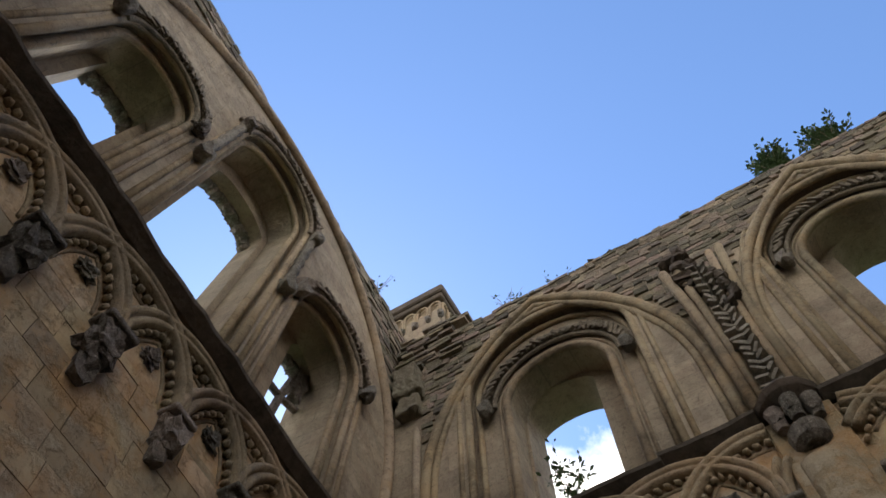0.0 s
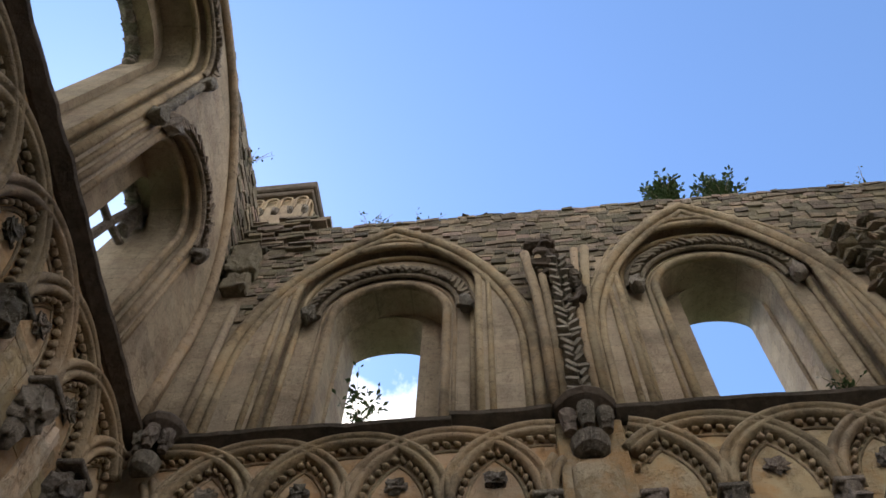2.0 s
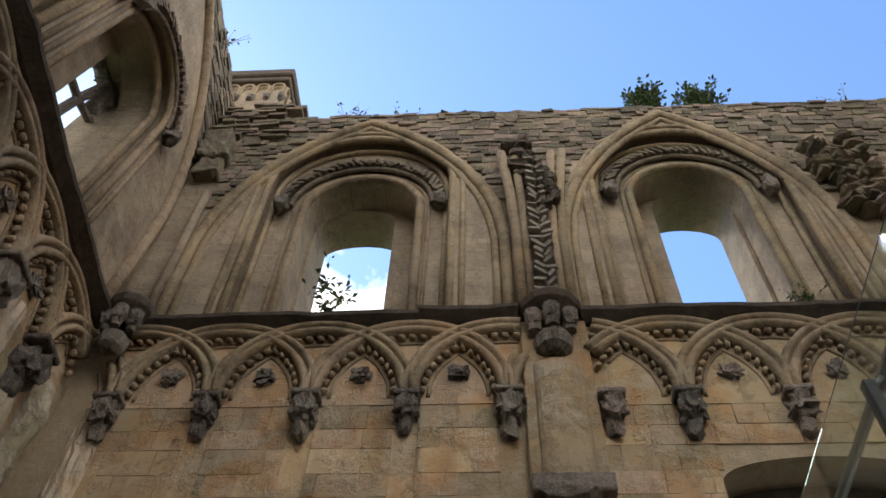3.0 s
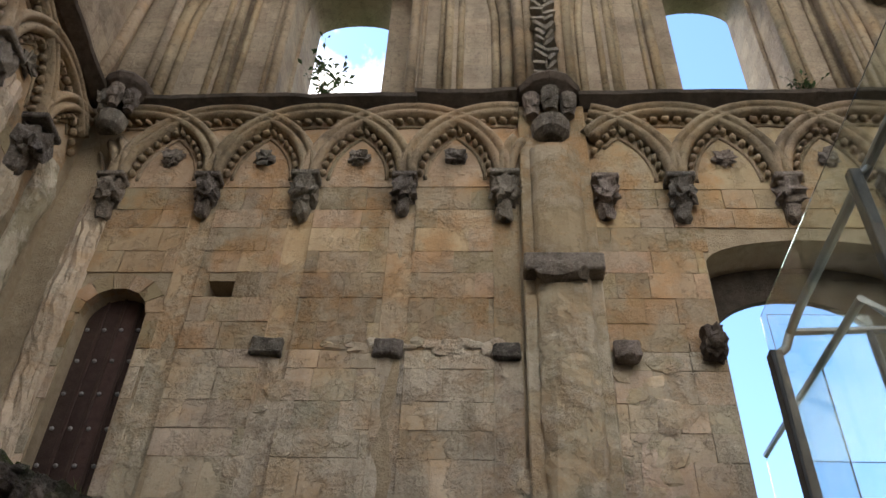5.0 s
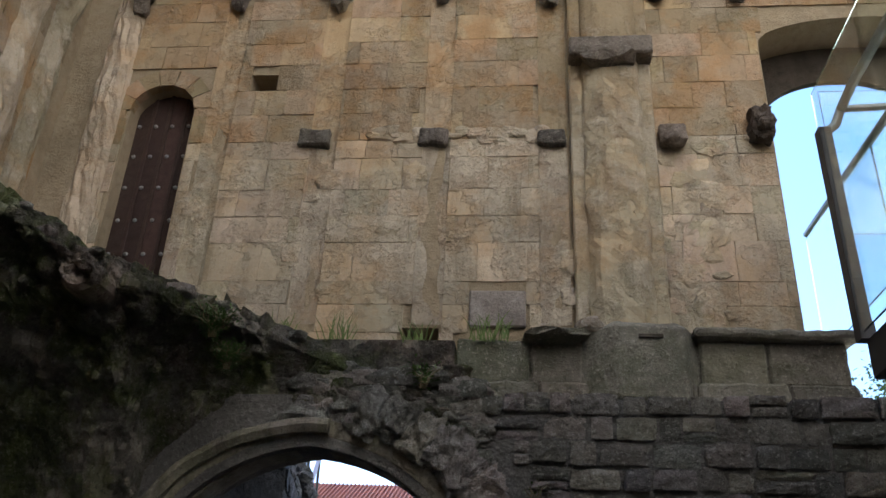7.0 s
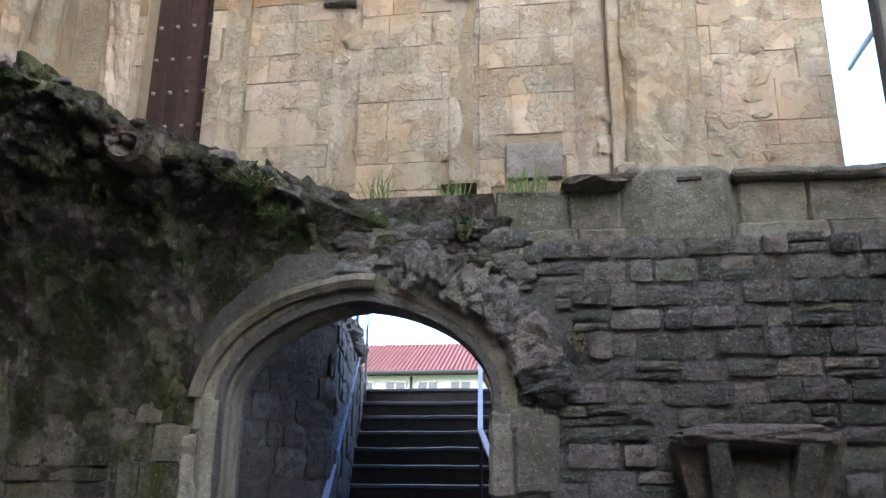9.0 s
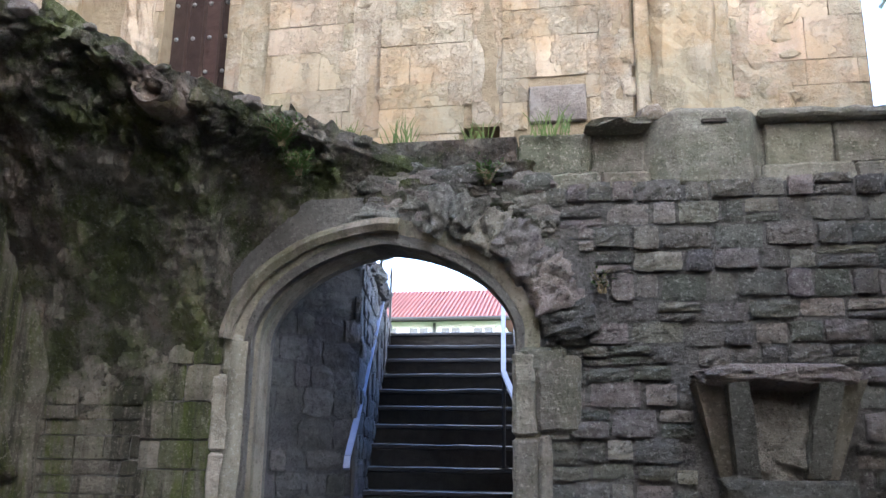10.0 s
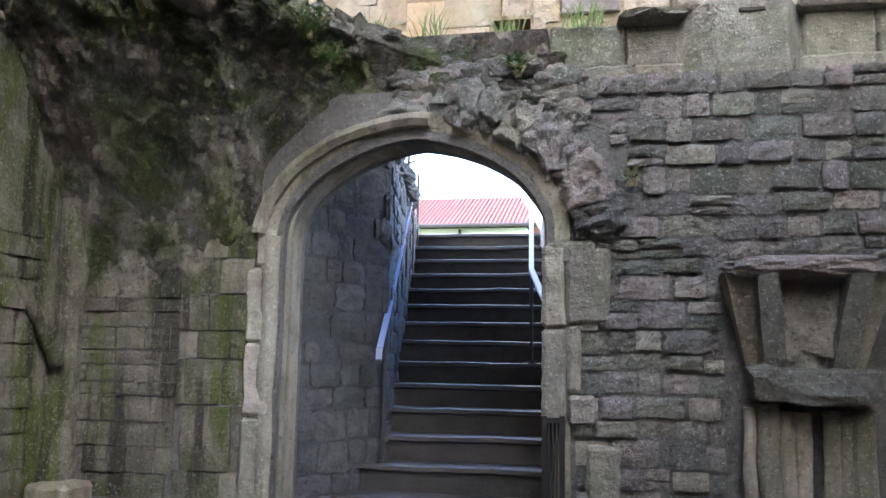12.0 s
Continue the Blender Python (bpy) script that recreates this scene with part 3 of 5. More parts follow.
# ---- west wall ----
wall_west = tagged(new("wall_west"), "roofless chapel end wall with three stepped lancets", "wall", kind="structure")
WTOP = 13.52
LWIN = [(-1.93, 0.74, 10.55, -1.9, 0.62, 10.6, -1.62, 0.34, 11.0, 0.3), (-3.77, 0.8, 12.0, -3.77, 0.68, 12.05, -3.73, 0.55, 12.05, 0.3), (-5.57, 0.64, 10.5, -5.57, 0.52, 10.6, -5.57, 0.37, 10.95, 0.2)]
b = bmesh.new()
slab(b, rect(-9.5, 3.1, 0.2, 7.95), [], 0.0, 1.1)
part("lower_wall", b, MORTAR, wall_west, M=LEFT)
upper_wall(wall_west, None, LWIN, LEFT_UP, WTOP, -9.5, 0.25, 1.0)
for k, x in enumerate((-0.32, -0.72, -1.2)):
    part("corner_respond", eroded_shaft(x, 0.15, 3.4, 6.9, LEFT, 7 + k), ASHLAR, wall_west, "eroded broken wall shaft", M=LEFT)
# one great vault wall rib spans the three lancets
b = bmesh.new()
p2 = arch_path(-3.77, 3.5, 9.5, 8.1, 3.85, 20)
sweep(b, p2, roll(0, -0.03, 0.075), jig=0.004)
sweep(b, p2, roll(0.12, 0.0, 0.05), jig=0.004)
part("wall_rib", b, MOULD, wall_west, "great vault wall rib over the lancets", M=LEFT_UP, smooth=True)
# carved shafts that carry the tall lancet's hood down to its stops
for dx in (-0.86, 0.86):
    b = bmesh.new()
    tube(b, [(-3.77 + dx, -0.05, 10.25 + 0.15 * k) for k in range(13)], [0.05 + 0.022 * (k % 2) for k in range(13)], 8)
    rock(b, (-3.77 + dx, -0.09, 10.15), (0.1, 0.11, 0.15), 0.5, 2, 9)
    part("hood_shaft", b, CARVED, wall_west, "slender carved hood shaft", M=LEFT_UP)
top_rubble(wall_west, -9.0, 0.1, 10.6, WTOP, [(-3.77, 3.5, 9.5, 3.95)], LEFT_UP, 9)
b = bmesh.new()
n = 60
rows = []
for i in range(n + 1):
    x = -9.4 + 9.3 * i / n
    j = noise.noise(Vector((x * 3.1, 9.3, 0))) * 0.04 + noise.noise(Vector((x * 11, 14, 0))) * 0.025
    rows.append([b.verts.new(q) for q in ((x, 0.05, 7.90), (x, -0.05, 7.895), (x, -0.17 + j, 7.96), (x, -0.18 + j, 8.0 + j * 0.3), (x, 0.0, 8.06 + j), (x, 0.3, 8.06 + j))])
for q, w in zip(rows, rows[1:]):
    for k in range(6):
        b.faces.new((q[k], q[(k + 1) % 6], w[(k + 1) % 6], w[k]))
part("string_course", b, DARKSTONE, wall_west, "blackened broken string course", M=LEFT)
# stub of tracery left in the window by the corner
b = bmesh.new()
tube(b, [(-1.66, 0.82, 8.0), (-1.64, 0.82, 9.8), (-1.6, 0.82, 10.4), (-1.5, 0.82, 11.2)], 0.06, 6)
tube(b, [(-1.98, 0.82, 10.3), (-1.6, 0.82, 10.35), (-1.25, 0.82, 10.5)], 0.05, 6)
rock(b, (-1.42, 0.8, 10.9), (0.12, 0.1, 0.3), 0.6, 2, 6)
part("tracery_stub", b, CARVED, wall_west, "broken stub of stone tracery", M=LEFT_UP)

# plain unseen walls added to close the chapel, sized to steer its light
nb = cube(-4.6, -3.9, 0, 0.4, -2.8, 12.0)
box(nb, 0.4, -3.9, 0, 3.2, -2.8, 5.0)
box(nb, 3.2, -3.9, 0, 9.6, -2.8, 6.5)
tagged(part("wall_north", nb, UPPER), "plain unseen limestone wall added to steer light in the chapel", "wall", kind="structure")
tagged(part("wall_east", cube(6.3, -2.8, 0, 7.1, 5.2, 14.5), UPPER), "plain unseen limestone wall added to steer light in the chapel", "wall", kind="structure")

# ---- corner: broken vault springing, corner shafts, turret ----
b = bmesh.new()
tube(b, [(-3.34, 5.17, 8.1), (-3.33, 5.17, 9.2), (-3.36, 5.2, 10.2), (-3.44, 5.34, 10.9)], 0.055, 10)
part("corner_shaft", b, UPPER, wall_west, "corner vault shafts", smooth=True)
vs = thing("vault_springing", "broken blackened springing stones of the fallen vault", "rubble")
for xa, za, xb, zb, ya in ((-3.62, 10.85, -3.3, 11.2, 5.08), (-3.68, 11.2, -3.26, 11.55, 5.02), (-3.7, 11.55, -3.34, 11.95, 5.05)):
    part("broken_block", weather(cube(xa, ya, za, xb, 5.5, zb - 0.004, bev=0.02), 0.05), TOPRUBBLE, vs)
b = bmesh.new()
for i in range(46):
    x = -3.75 + random.random() * 0.9
    box(b, x, 5.1 + random.random() * 0.1, 11.9 + i * 0.022, x + random.uniform(0.15, 0.4), 5.5, 11.9 + i * 0.022 + random.uniform(0.04, 0.09))
for v in b.verts:
    v.co += noise.noise_vector(v.co * 7) * 0.02
tagged(part("broken_masonry", b, TOPRUBBLE, vs), kind="stuff")

turret = thing("corner_turret", "square limestone corner turret with carved arcading under its cornice", "turret")
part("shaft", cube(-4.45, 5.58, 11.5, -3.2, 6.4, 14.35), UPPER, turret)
b = cube(-4.55, 5.47, 14.8, -3.09, 6.48, 15.0, bev=0.03)
box(b, -4.5, 5.52, 14.68, -3.14, 6.43, 14.82, 0.02)
part("cornice", b, DARKSTONE, turret, "projecting dark cornice")
part("frieze", cube(-4.42, 5.62, 14.3, -3.22, 6.34, 14.7), MOULD, turret)
for i in range(5):
    x = -4.3 + i * 0.25
    b = bmesh.new()
    sweep(b, arch_path(x, 0.1, 14.5, 14.2, 0.1, 5), roll(0, 0, 0.025, 6), 5.57)
    part("arch", b, MOULD, turret)
    b = bmesh.new()
    rock(b, (x + 0.125, 5.56, 14.1), (0.05, 0.06, 0.1), 0.4, 2, i)
    part("corbel", b, CARVED, turret)
for i in range(4):
    y = 5.7 + i * 0.22
    b = bmesh.new()
    sweep(b, arch_path(y, 0.09, 14.5, 14.2, 0.1, 5), roll(0, 0, 0.025, 6), 0)
    part("arch", b, MOULD, turret, M=Matrix(((0, 1, 0, -3.17), (1, 0, 0, 0), (0, 0, 1, 0), (0, 0, 0, 1))))
    b = bmesh.new()
    rock(b, (-3.17, y + 0.11, 14.1), (0.06, 0.05, 0.1), 0.4, 2, i + 9)
    part("corbel", b, CARVED, turret)
part("roof_cap", cube(-4.5, 5.5, 15.0, -3.12, 6.45, 15.06), DARKSTONE, turret)


# ---- interlaced blind arcades ----
def capital(bm, x, z, seed, s=1.0):
    """Carved hanging capital: moulded top, uneven carved bell, tapering foot."""
    box(bm, x - 0.12 * s, -0.17 * s, z - 0.03, x + 0.12 * s, 0.03, z + 0.03, 0.012)
    rock(bm, (x, -0.06, z - 0.14 * s), (0.105 * s, 0.11 * s, 0.14 * s), 0.55, 3, seed, 3.0)
    rock(bm, (x, -0.03, z - 0.30 * s), (0.07 * s, 0.07 * s, 0.13 * s), 0.45, 2, seed + 3, 2.5)
    return bm


def arcade(label, xs, sp, lo, hi, M, z0, seed, caps, ztop=7.93):
    th = thing("blind_arcade", label, "arcade", "interlaced blind arcades")
    part("backing", slab(bmesh.new(), rect(lo, z0 - 0.05, hi, 7.9), [], -0.004, 0.004), WARM, th, M=M)
    r = sp
    for i, cx in enumerate(xs):
        seg, runs = [], []
        for k in range(41):
            a = math.pi * k / 40
            x, z = cx - r * math.cos(a), z0 + 0.03 + r * math.sin(a)
            if lo < x < hi and z < ztop:
                seg.append((x, z))
            elif seg:
                runs.append(seg)
                seg = []
        if seg:
            runs.append(seg)
        for seg in runs:
            if len(seg) < 3:
                continue
            b = bmesh.new()
            dz = 0.006 * (i % 2)
            sweep(b, seg, [(0.088, 0.01), (0.088, -0.06), (0.072, -0.105), (0.042, -0.12), (0.014, -0.10), (0.0, -0.065), (-0.014, -0.10), (-0.042, -0.12), (-0.072, -0.105), (-0.088, -0.06), (-0.088, 0.01)], -dz, jig=0.003)
            part("arch", b, MOULD, th, M=M, smooth=True)
            b = bmesh.new()
            sweep(b, [(cx + (x - cx) * (1 - 0.172 / r), z0 + 0.03 + (z - z0 - 0.03) * (1 - 0.172 / r)) for x, z in seg], roll(0, -0.005, 0.018), jig=0.003)
            part("inner_roll", b, MOULD, th, M=M, smooth=True)
            b = bmesh.new()
            for k in range(23):
                a = math.pi * (k + 0.5) / 23
                rr = r - 0.125
                x, z = cx - rr * math.cos(a), z0 + 0.03 + rr * math.sin(a)
                if lo + 0.03 < x < hi - 0.03 and z < ztop - 0.03:
                    R = Matrix.Rotation(a - math.pi / 2, 4, "Y")
                    rock(b, (x, -0.045, z), (0.042, 0.042, 0.026), 0.25, 1, k + i * 5 + seed, 2.2, R @ Matrix.Rotation(0.35, 4, "Y"))
            if b.verts:
                tagged(part("leaf_ornament", b, MOULD, th, "row of carved leaf knobs", M=M, smooth=True), kind="stuff")
            else:
                b.free()
    for k, x in enumerate(caps):
        s = (0.9 + 0.25 * random.random()) * (1.2 if M is LEFT else 1.0)
        part("capital", capital(bmesh.new(), x, z0 - 0.02, seed + k, s), CARVED, th, "worn carved hanging capital" , M=M)
    for k in range(len(caps) - 1):
        x = (caps[k] + caps[k + 1]) / 2
        if caps[k + 1] - caps[k] < 0.7:
            continue
        b = bmesh.new()
        rock(b, (x, -0.02, z0 + 0.30), (0.085, 0.05, 0.075), 0.9, 3, k + seed, 4.5)
        part("boss", b, CARVED, th, "small carved flower boss", M=M)
    return th


SP = 0.866
caps1 = [-3.27 + SP * i for i in range(5)]
arcade("interlaced limestone arches with worn hanging capitals, west bay", [-3.27 + SP * i for i in range(-1, 6)], SP, -3.42, 0.33, Mmain, 6.97, 11, caps1)
SP2 = 0.9
arcade("interlaced limestone arches with worn hanging capitals over a portal", [-0.12 + SP2 * i for i in range(0, 7)], SP2, 0.94, 4.3, Mmain, 6.93, 31, [1.05, 1.68, 2.58, 3.48])
arcade("interlaced limestone arches on the end wall, shadowed", [-0.78 - 0.82 * i for i in range(-1, 10)], 0.82, -7.4, -0.12, LEFT, 6.86, 51, [-0.78 - 0.82 * i for i in range(9)][::-1])

# ---- vault corbels and brackets on the wall ----


def vault_corbel(x, M, label, s=1.0):
    th = thing("vault_corbel", label, "corbel", "vault corbels")
    b = bmesh.new()
    rings = []
    for hw, z, d in [(0.20, 7.92, 0.22), (0.31, 8.0, 0.34), (0.33, 8.06, 0.37), (0.30, 8.1, 0.35), (0.1, 8.13, 0.1)]:
        rings.append([b.verts.new((x + hw * s * math.cos(a), -d * s * math.sin(a), z)) for a in [math.pi * i / 6 for i in range(7)]])
    for q, w in zip(rings, rings[1:]):
        for i in range(6):
            b.faces.new((q[i], q[i + 1], w[i + 1], w[i]))
    part("abacus", b, DARKSTONE, th, "blackened moulded abacus", M=M)
    for dx in (-0.17, 0.0, 0.17):
        b = bmesh.new()
        tube(b, [(x + dx * s, -0.16 * s - (0.08 if dx == 0 else 0), 7.93), (x + dx * s * 0.95, -0.14 * s - (0.07 if dx == 0 else 0), 7.68)], [0.085 * s, 0.06 * s], 9)
        rock(b, (x + dx * s, -0.17 * s - (0.06 if dx == 0 else 0), 7.82), (0.07, 0.07, 0.1), 0.5, 2, int(dx * 10) + 4)
        part("shaft_stub", b, CARVED, th, M=M)
    b = bmesh.new()
    rings = []
    for hw, z in [(0.11, 7.42), (0.17, 7.47), (0.19, 7.60), (0.13, 7.66)]:
        rings.append([b.verts.new((x + hw * s * math.cos(a), -0.04 - hw * s * 1.25 * math.sin(a), z)) for a in [math.pi * i / 6 for i in range(7)]])
    for q, w in zip(rings, rings[1:]):
        for i in range(6):
            b.faces.new((q[i], q[i + 1], w[i + 1], w[i]))
    b.faces.new(rings[0])
    part("corbel_foot", b, CARVED, th, "faceted corbel foot", M=M)
    return th


vault_corbel(0.62, Mmain, "dark carved triple vault corbel on the wall shaft")
vault_corbel(-3.42, Matrix.Translation((0, 5.1, 0.0)), "dark broken vault corbel in the wall corner", 0.75)


def vault_rib_stub(x):
    th = thing("vault_rib_stub", "broken chevron-carved vault rib rising from its corbel", "rib")
    for dx, r in ((-0.24, 0.06), (-0.14, 0.05), (0.16, 0.05), (0.25, 0.055)):
        b = bmesh.new()
        tube(b, [(x + dx, 5.12, 8.1), (x + dx, 5.12, 9.2), (x + dx * 1.15, 5.08, 10.1), (x + dx * 1.5, 4.98, 10.8 + 0.15 * random.random())], r, 9)
        part("shaft", b, MOULD, th, smooth=True)
    b = bmesh.new()
    for k in range(20):
        z = 8.2 + k * 0.125
        y = 5.04 - 0.12 * max(0, (z - 9.3) / 1.5) ** 2
        for s in (-1, 1):
            bmesh.ops.create_cube(b, size=1, matrix=Matrix.Translation((x + 0.012 + s * 0.052, y + 0.01 * s, z)) @ Matrix.Rotation(s * (0.8 + random.uniform(-0.25, 0.25)), 4, "Y") @ Matrix.Rotation(random.uniform(-0.35, 0.35), 4, "X") @ Matrix.Diagonal((random.uniform(0.03, 0.05), random.uniform(0.08, 0.15), random.uniform(0.1, 0.17), 1)))
    tagged(part("chevron_shaft", b, CARVED, th, "deep zigzag carving"), kind="stuff")
    for k in range(25):
        b = bmesh.new()
        if k < 16:
            rock(b, (x - 0.14 + random.uniform(-0.1, 0.12), 5.05 + random.uniform(-0.08, 0.08), 10.45 + 0.045 * k), (random.uniform(0.06, 0.13), 0.11, random.uniform(0.04, 0.09)), 0.5, 2, k, 2.8)
        else:
            rock(b, (x + 0.17 + random.uniform(-0.05, 0.05), 5.05, 9.75 + 0.09 * (k - 16)), (0.07, 0.1, 0.06), 0.5, 2, k + 14, 2.8)
        part("broken_stone", b, DARKSTONE, th)


vault_rib_stub(0.60)
vs2 = thing("vault_springing", "ragged broken springing stones of the fallen vault by the next bay", "rubble")
b = bmesh.new()
for k in range(110):
    q = k / 110
    rock(b, (4.2 + random.uniform(-0.18 - 0.12 * q, 0.4), 5.14 + random.uniform(-0.08, 0.08), 9.6 + 1.6 * q), (random.uniform(0.06, 0.14), 0.13, random.uniform(0.025, 0.055)), 0.55, 1, k, 2.8)
tagged(part("broken_block", b, TOPRUBBLE, vs2), kind="stuff")

for x, z, w, lab in ((-1.61, 5.23, 0.25, 0), (-0.69, 5.22, 0.23, 0), (0.19, 5.2, 0.21, 0), (1.065, 5.18, 0.19, 1)):
    b = bmesh.new()
    box(b, x - w / 2, 5.19 - 0.06 * lab, z - 0.07, x + w / 2, 5.28, z + 0.075, 0.015)
    bmesh.ops.subdivide_edges(b, edges=b.edges[:], cuts=2, use_grid_fill=True)
    for v in b.verts:
        v.co += noise.noise_vector(v.co * 8) * 0.022
    if lab:
        rock(b, (x, 5.14, z - 0.05), (w * 0.42, 0.07, 0.06), 0.3, 2, 4)
    tagged(part("stone_bracket", b, CARVED), "broken grey stone shaft bracket in the wall", "bracket", "stone brackets")
# broken edge of the old bench line between the brackets
for k in range(16):
    x = -1.15 + k * 0.085
    b = bmesh.new()
    rock(b, (x, 5.245, 5.26 + 0.03 * math.sin(k * 1.7)), (random.uniform(0.05, 0.12), 0.028, random.uniform(0.03, 0.07)), 0.5, 2, k + 70, 2.5)
    part("spalled_stone", b, ASHLAR, wall_south)
# frost-spalled stone along the lost shafts and the foot of the respond
rsp = random.Random(12)
for k in range(34):
    line = rsp.choice((0.98, 1.1, 1.27, 1.27, 0.36, -1.54, -0.95))
    x, z = line + rsp.gauss(0, 0.07), rsp.uniform(3.75, 5.15)
    b = bmesh.new()
    rock(b, (x, 5.243, z), (rsp.uniform(0.04, 0.12), rsp.uniform(0.008, 0.016), rsp.uniform(0.03, 0.12)), 0.6, 2, k + 170, 3.2)
    part("spalled_stone", b, ASHLAR, wall_south)
b = bmesh.new()
box(b, 0.33, 5.02, 5.83, 0.95, 5.2, 6.0, 0.015)
rock(b, (0.63, 5.08, 5.82), (0.2, 0.12, 0.08), 0.4, 2, 8)
tagged(part("stone_bracket", b, CARVED), "broken grey capital band across the wall shaft", "bracket", "stone brackets")
b = bmesh.new()
rock(b, (1.69, 5.16, 5.25), (0.085, 0.1, 0.13), 0.45, 3, 12, 2.8)
rock(b, (1.69, 5.08, 5.2), (0.05, 0.06, 0.05), 0.3, 2, 2)
tagged(part("carved_corbel", b, DARKSTONE), "dark worn carved stone corbel beside the portal", "corbel")

# ---- boarded door ----
door = tagged(thing("door", "closed dark brown boarded door with iron studs", "door"), kind="")
for i in range(4):
    x0 = -3.17 + i * 0.1375
    part("board", cube(x0 + 0.004, 5.40, 3.5, x0 + 0.134, 5.44, 5.84, bev=0.006), WOOD, door)
for i in range(3):
    x0 = -3.17 + (i + 1) * 0.1375
    part("cover_strip", cube(x0 - 0.014, 5.385, 3.5, x0 + 0.014, 5.41, 5.84, bev=0.004), WOOD, door)
for r in range(7):
    for i in range(4):
        b = bmesh.new()
        bmesh.ops.create_icosphere(b, subdivisions=1, radius=0.019, matrix=Matrix.Translation((-3.10 + i * 0.1375 - 0.03 + (r % 2) * 0.01, 5.395, 3.75 + r * 0.29)))
        part("stud", b, STEEL, door)

# ---- plinth and ledges over the crypt wall ----
wall_crypt = tagged(new("wall_crypt"), "dark coursed rubble crypt wall with a stair doorway", "wall", kind="structure")
plinth = thing("plinth", "weathered chamfered plinth stones at the foot of the wall", "plinth")
for xa, xb in ((-0.45, 0.08), (0.08, 0.47), (0.47, 1.06), (1.06, 1.6), (1.6, 2.03)):
    part("base_stone", weather(cube(xa + 0.003, 5.12 + 0.02 * math.sin(xa * 9), 3.15, xb - 0.003, 5.3, 3.30, bev=0.02), 0.02), PLINTH, plinth)
part("backing_stone", cube(-0.44, 5.18, 3.16, 1.98, 5.3, 3.56), PLINTH, plinth)
for xa, xb in ((-0.45, 0.02), (0.03, 0.36), (1.09, 1.5), (1.51, 2.0)):
    part("plinth_stone", weather(cube(xa, 5.15, 3.29, xb - 0.008, 5.3, 3.575, bev=0.012), 0.017), PLINTH, plinth)
b = bmesh.new()
pro = [(0.30, 5.2), (0.55, 5.02), (0.98, 5.02), (1.08, 5.2)]
lo_, hi_ = [b.verts.new((x, y, 3.16)) for x, y in pro], [b.verts.new((x, y, 3.63)) for x, y in pro]
cap_ = [b.verts.new((0.74 + (x - 0.74) * 0.86, 5.22 + (y - 5.22) * 0.6, 3.69)) for x, y in pro]
for q, w in ((lo_, hi_), (hi_, cap_)):
    for i in range(3):
        b.faces.new((q[i], q[i + 1], w[i + 1], w[i]))
b.faces.new(cap_)
b.faces.new(lo_)
bmesh.ops.bevel(b, geom=b.edges[:], offset=0.012, segments=1, affect="EDGES")
part("shaft_base", weather(b, 0.018), PLINTH, plinth, "canted base block of the wall shaft")
# proud dark strip standing in for the shade inside a narrow slot
b = bmesh.new()
box(b, 0.70, 5.0, 3.55, 0.85, 5.04, 3.57)
part("slot", b, DARKSTONE, plinth)
b = bmesh.new()
box(b, 1.06, 5.06, 3.575, 2.06, 5.3, 3.64, 0.02)
part("ledge", weather(b, 0.022), PLINTH, plinth, "dark projecting ledge course")
b = bmesh.new()
rock(b, (0.2, 5.1, 3.585), (0.2, 0.13, 0.035), 0.35, 2, 4)
part("broken_ledge", b, PLINTH, plinth)
b = bmesh.new()
rock(b, (0.42, 5.14, 3.67), (0.1, 0.09, 0.05), 0.3, 2, 14)
tagged(part("loose_stone", b, PALE), "pale loose stone lying on the ledge", "stone")

# ---- crypt wall with the stair doorway ----
AX, AH, AS, AR = -1.29, 0.82, 2.19, 0.62     # arch centre, half width, spring, rise (inner edge)
arch_hole = arch_path(AX, AH + 0.02, AS, -0.02, AR, 12, "low")
b = bmesh.new()
slab(b, [(-4.6, -0.05), (AX - AH - 0.02, -0.05)] + arch_hole[1:-1] + [(AX + AH + 0.02, -0.05), (9, -0.05), (9, 3.12), (-4.6, 3.12)], [], 4.923, 5.3)
part("rubble_backing", b, RUBBLE_MORTAR, wall_crypt)
part("wall_bed", cube(-4.6, 4.96, 3.0, -0.45, 5.25, 3.5), CORE, wall_crypt)
# moulded arch: chamfered inner order and hood
p_in = arch_path(AX, AH, AS, 0.0, AR, 14, "low")
b = bmesh.new()
sweep(b, p_in, [(0.0, 0.30), (0.0, 0.10), (0.07, 0.02), (0.16, -0.005), (0.16, 0.30)], 4.90, jig=0.004)
part("arch_order", b, CRYPT, wall_crypt, "pale moulded pointed arch of the stair doorway", smooth=False)
b = bmesh.new()
hood = [q for q in arch_path(AX, AH + 0.13, AS + 0.02, AS, AR + 0.06, 14, "low")[2:-2] if q[0] < AX + 0.12]
sweep(b, hood, [(0.0, 0.06), (0.0, -0.03), (0.04, -0.06), (0.08, -0.045), (0.11, 0.06)], 4.90, jig=0.01)
part("hood_mould", b, CRYPT, wall_crypt, "weathered hood mould")
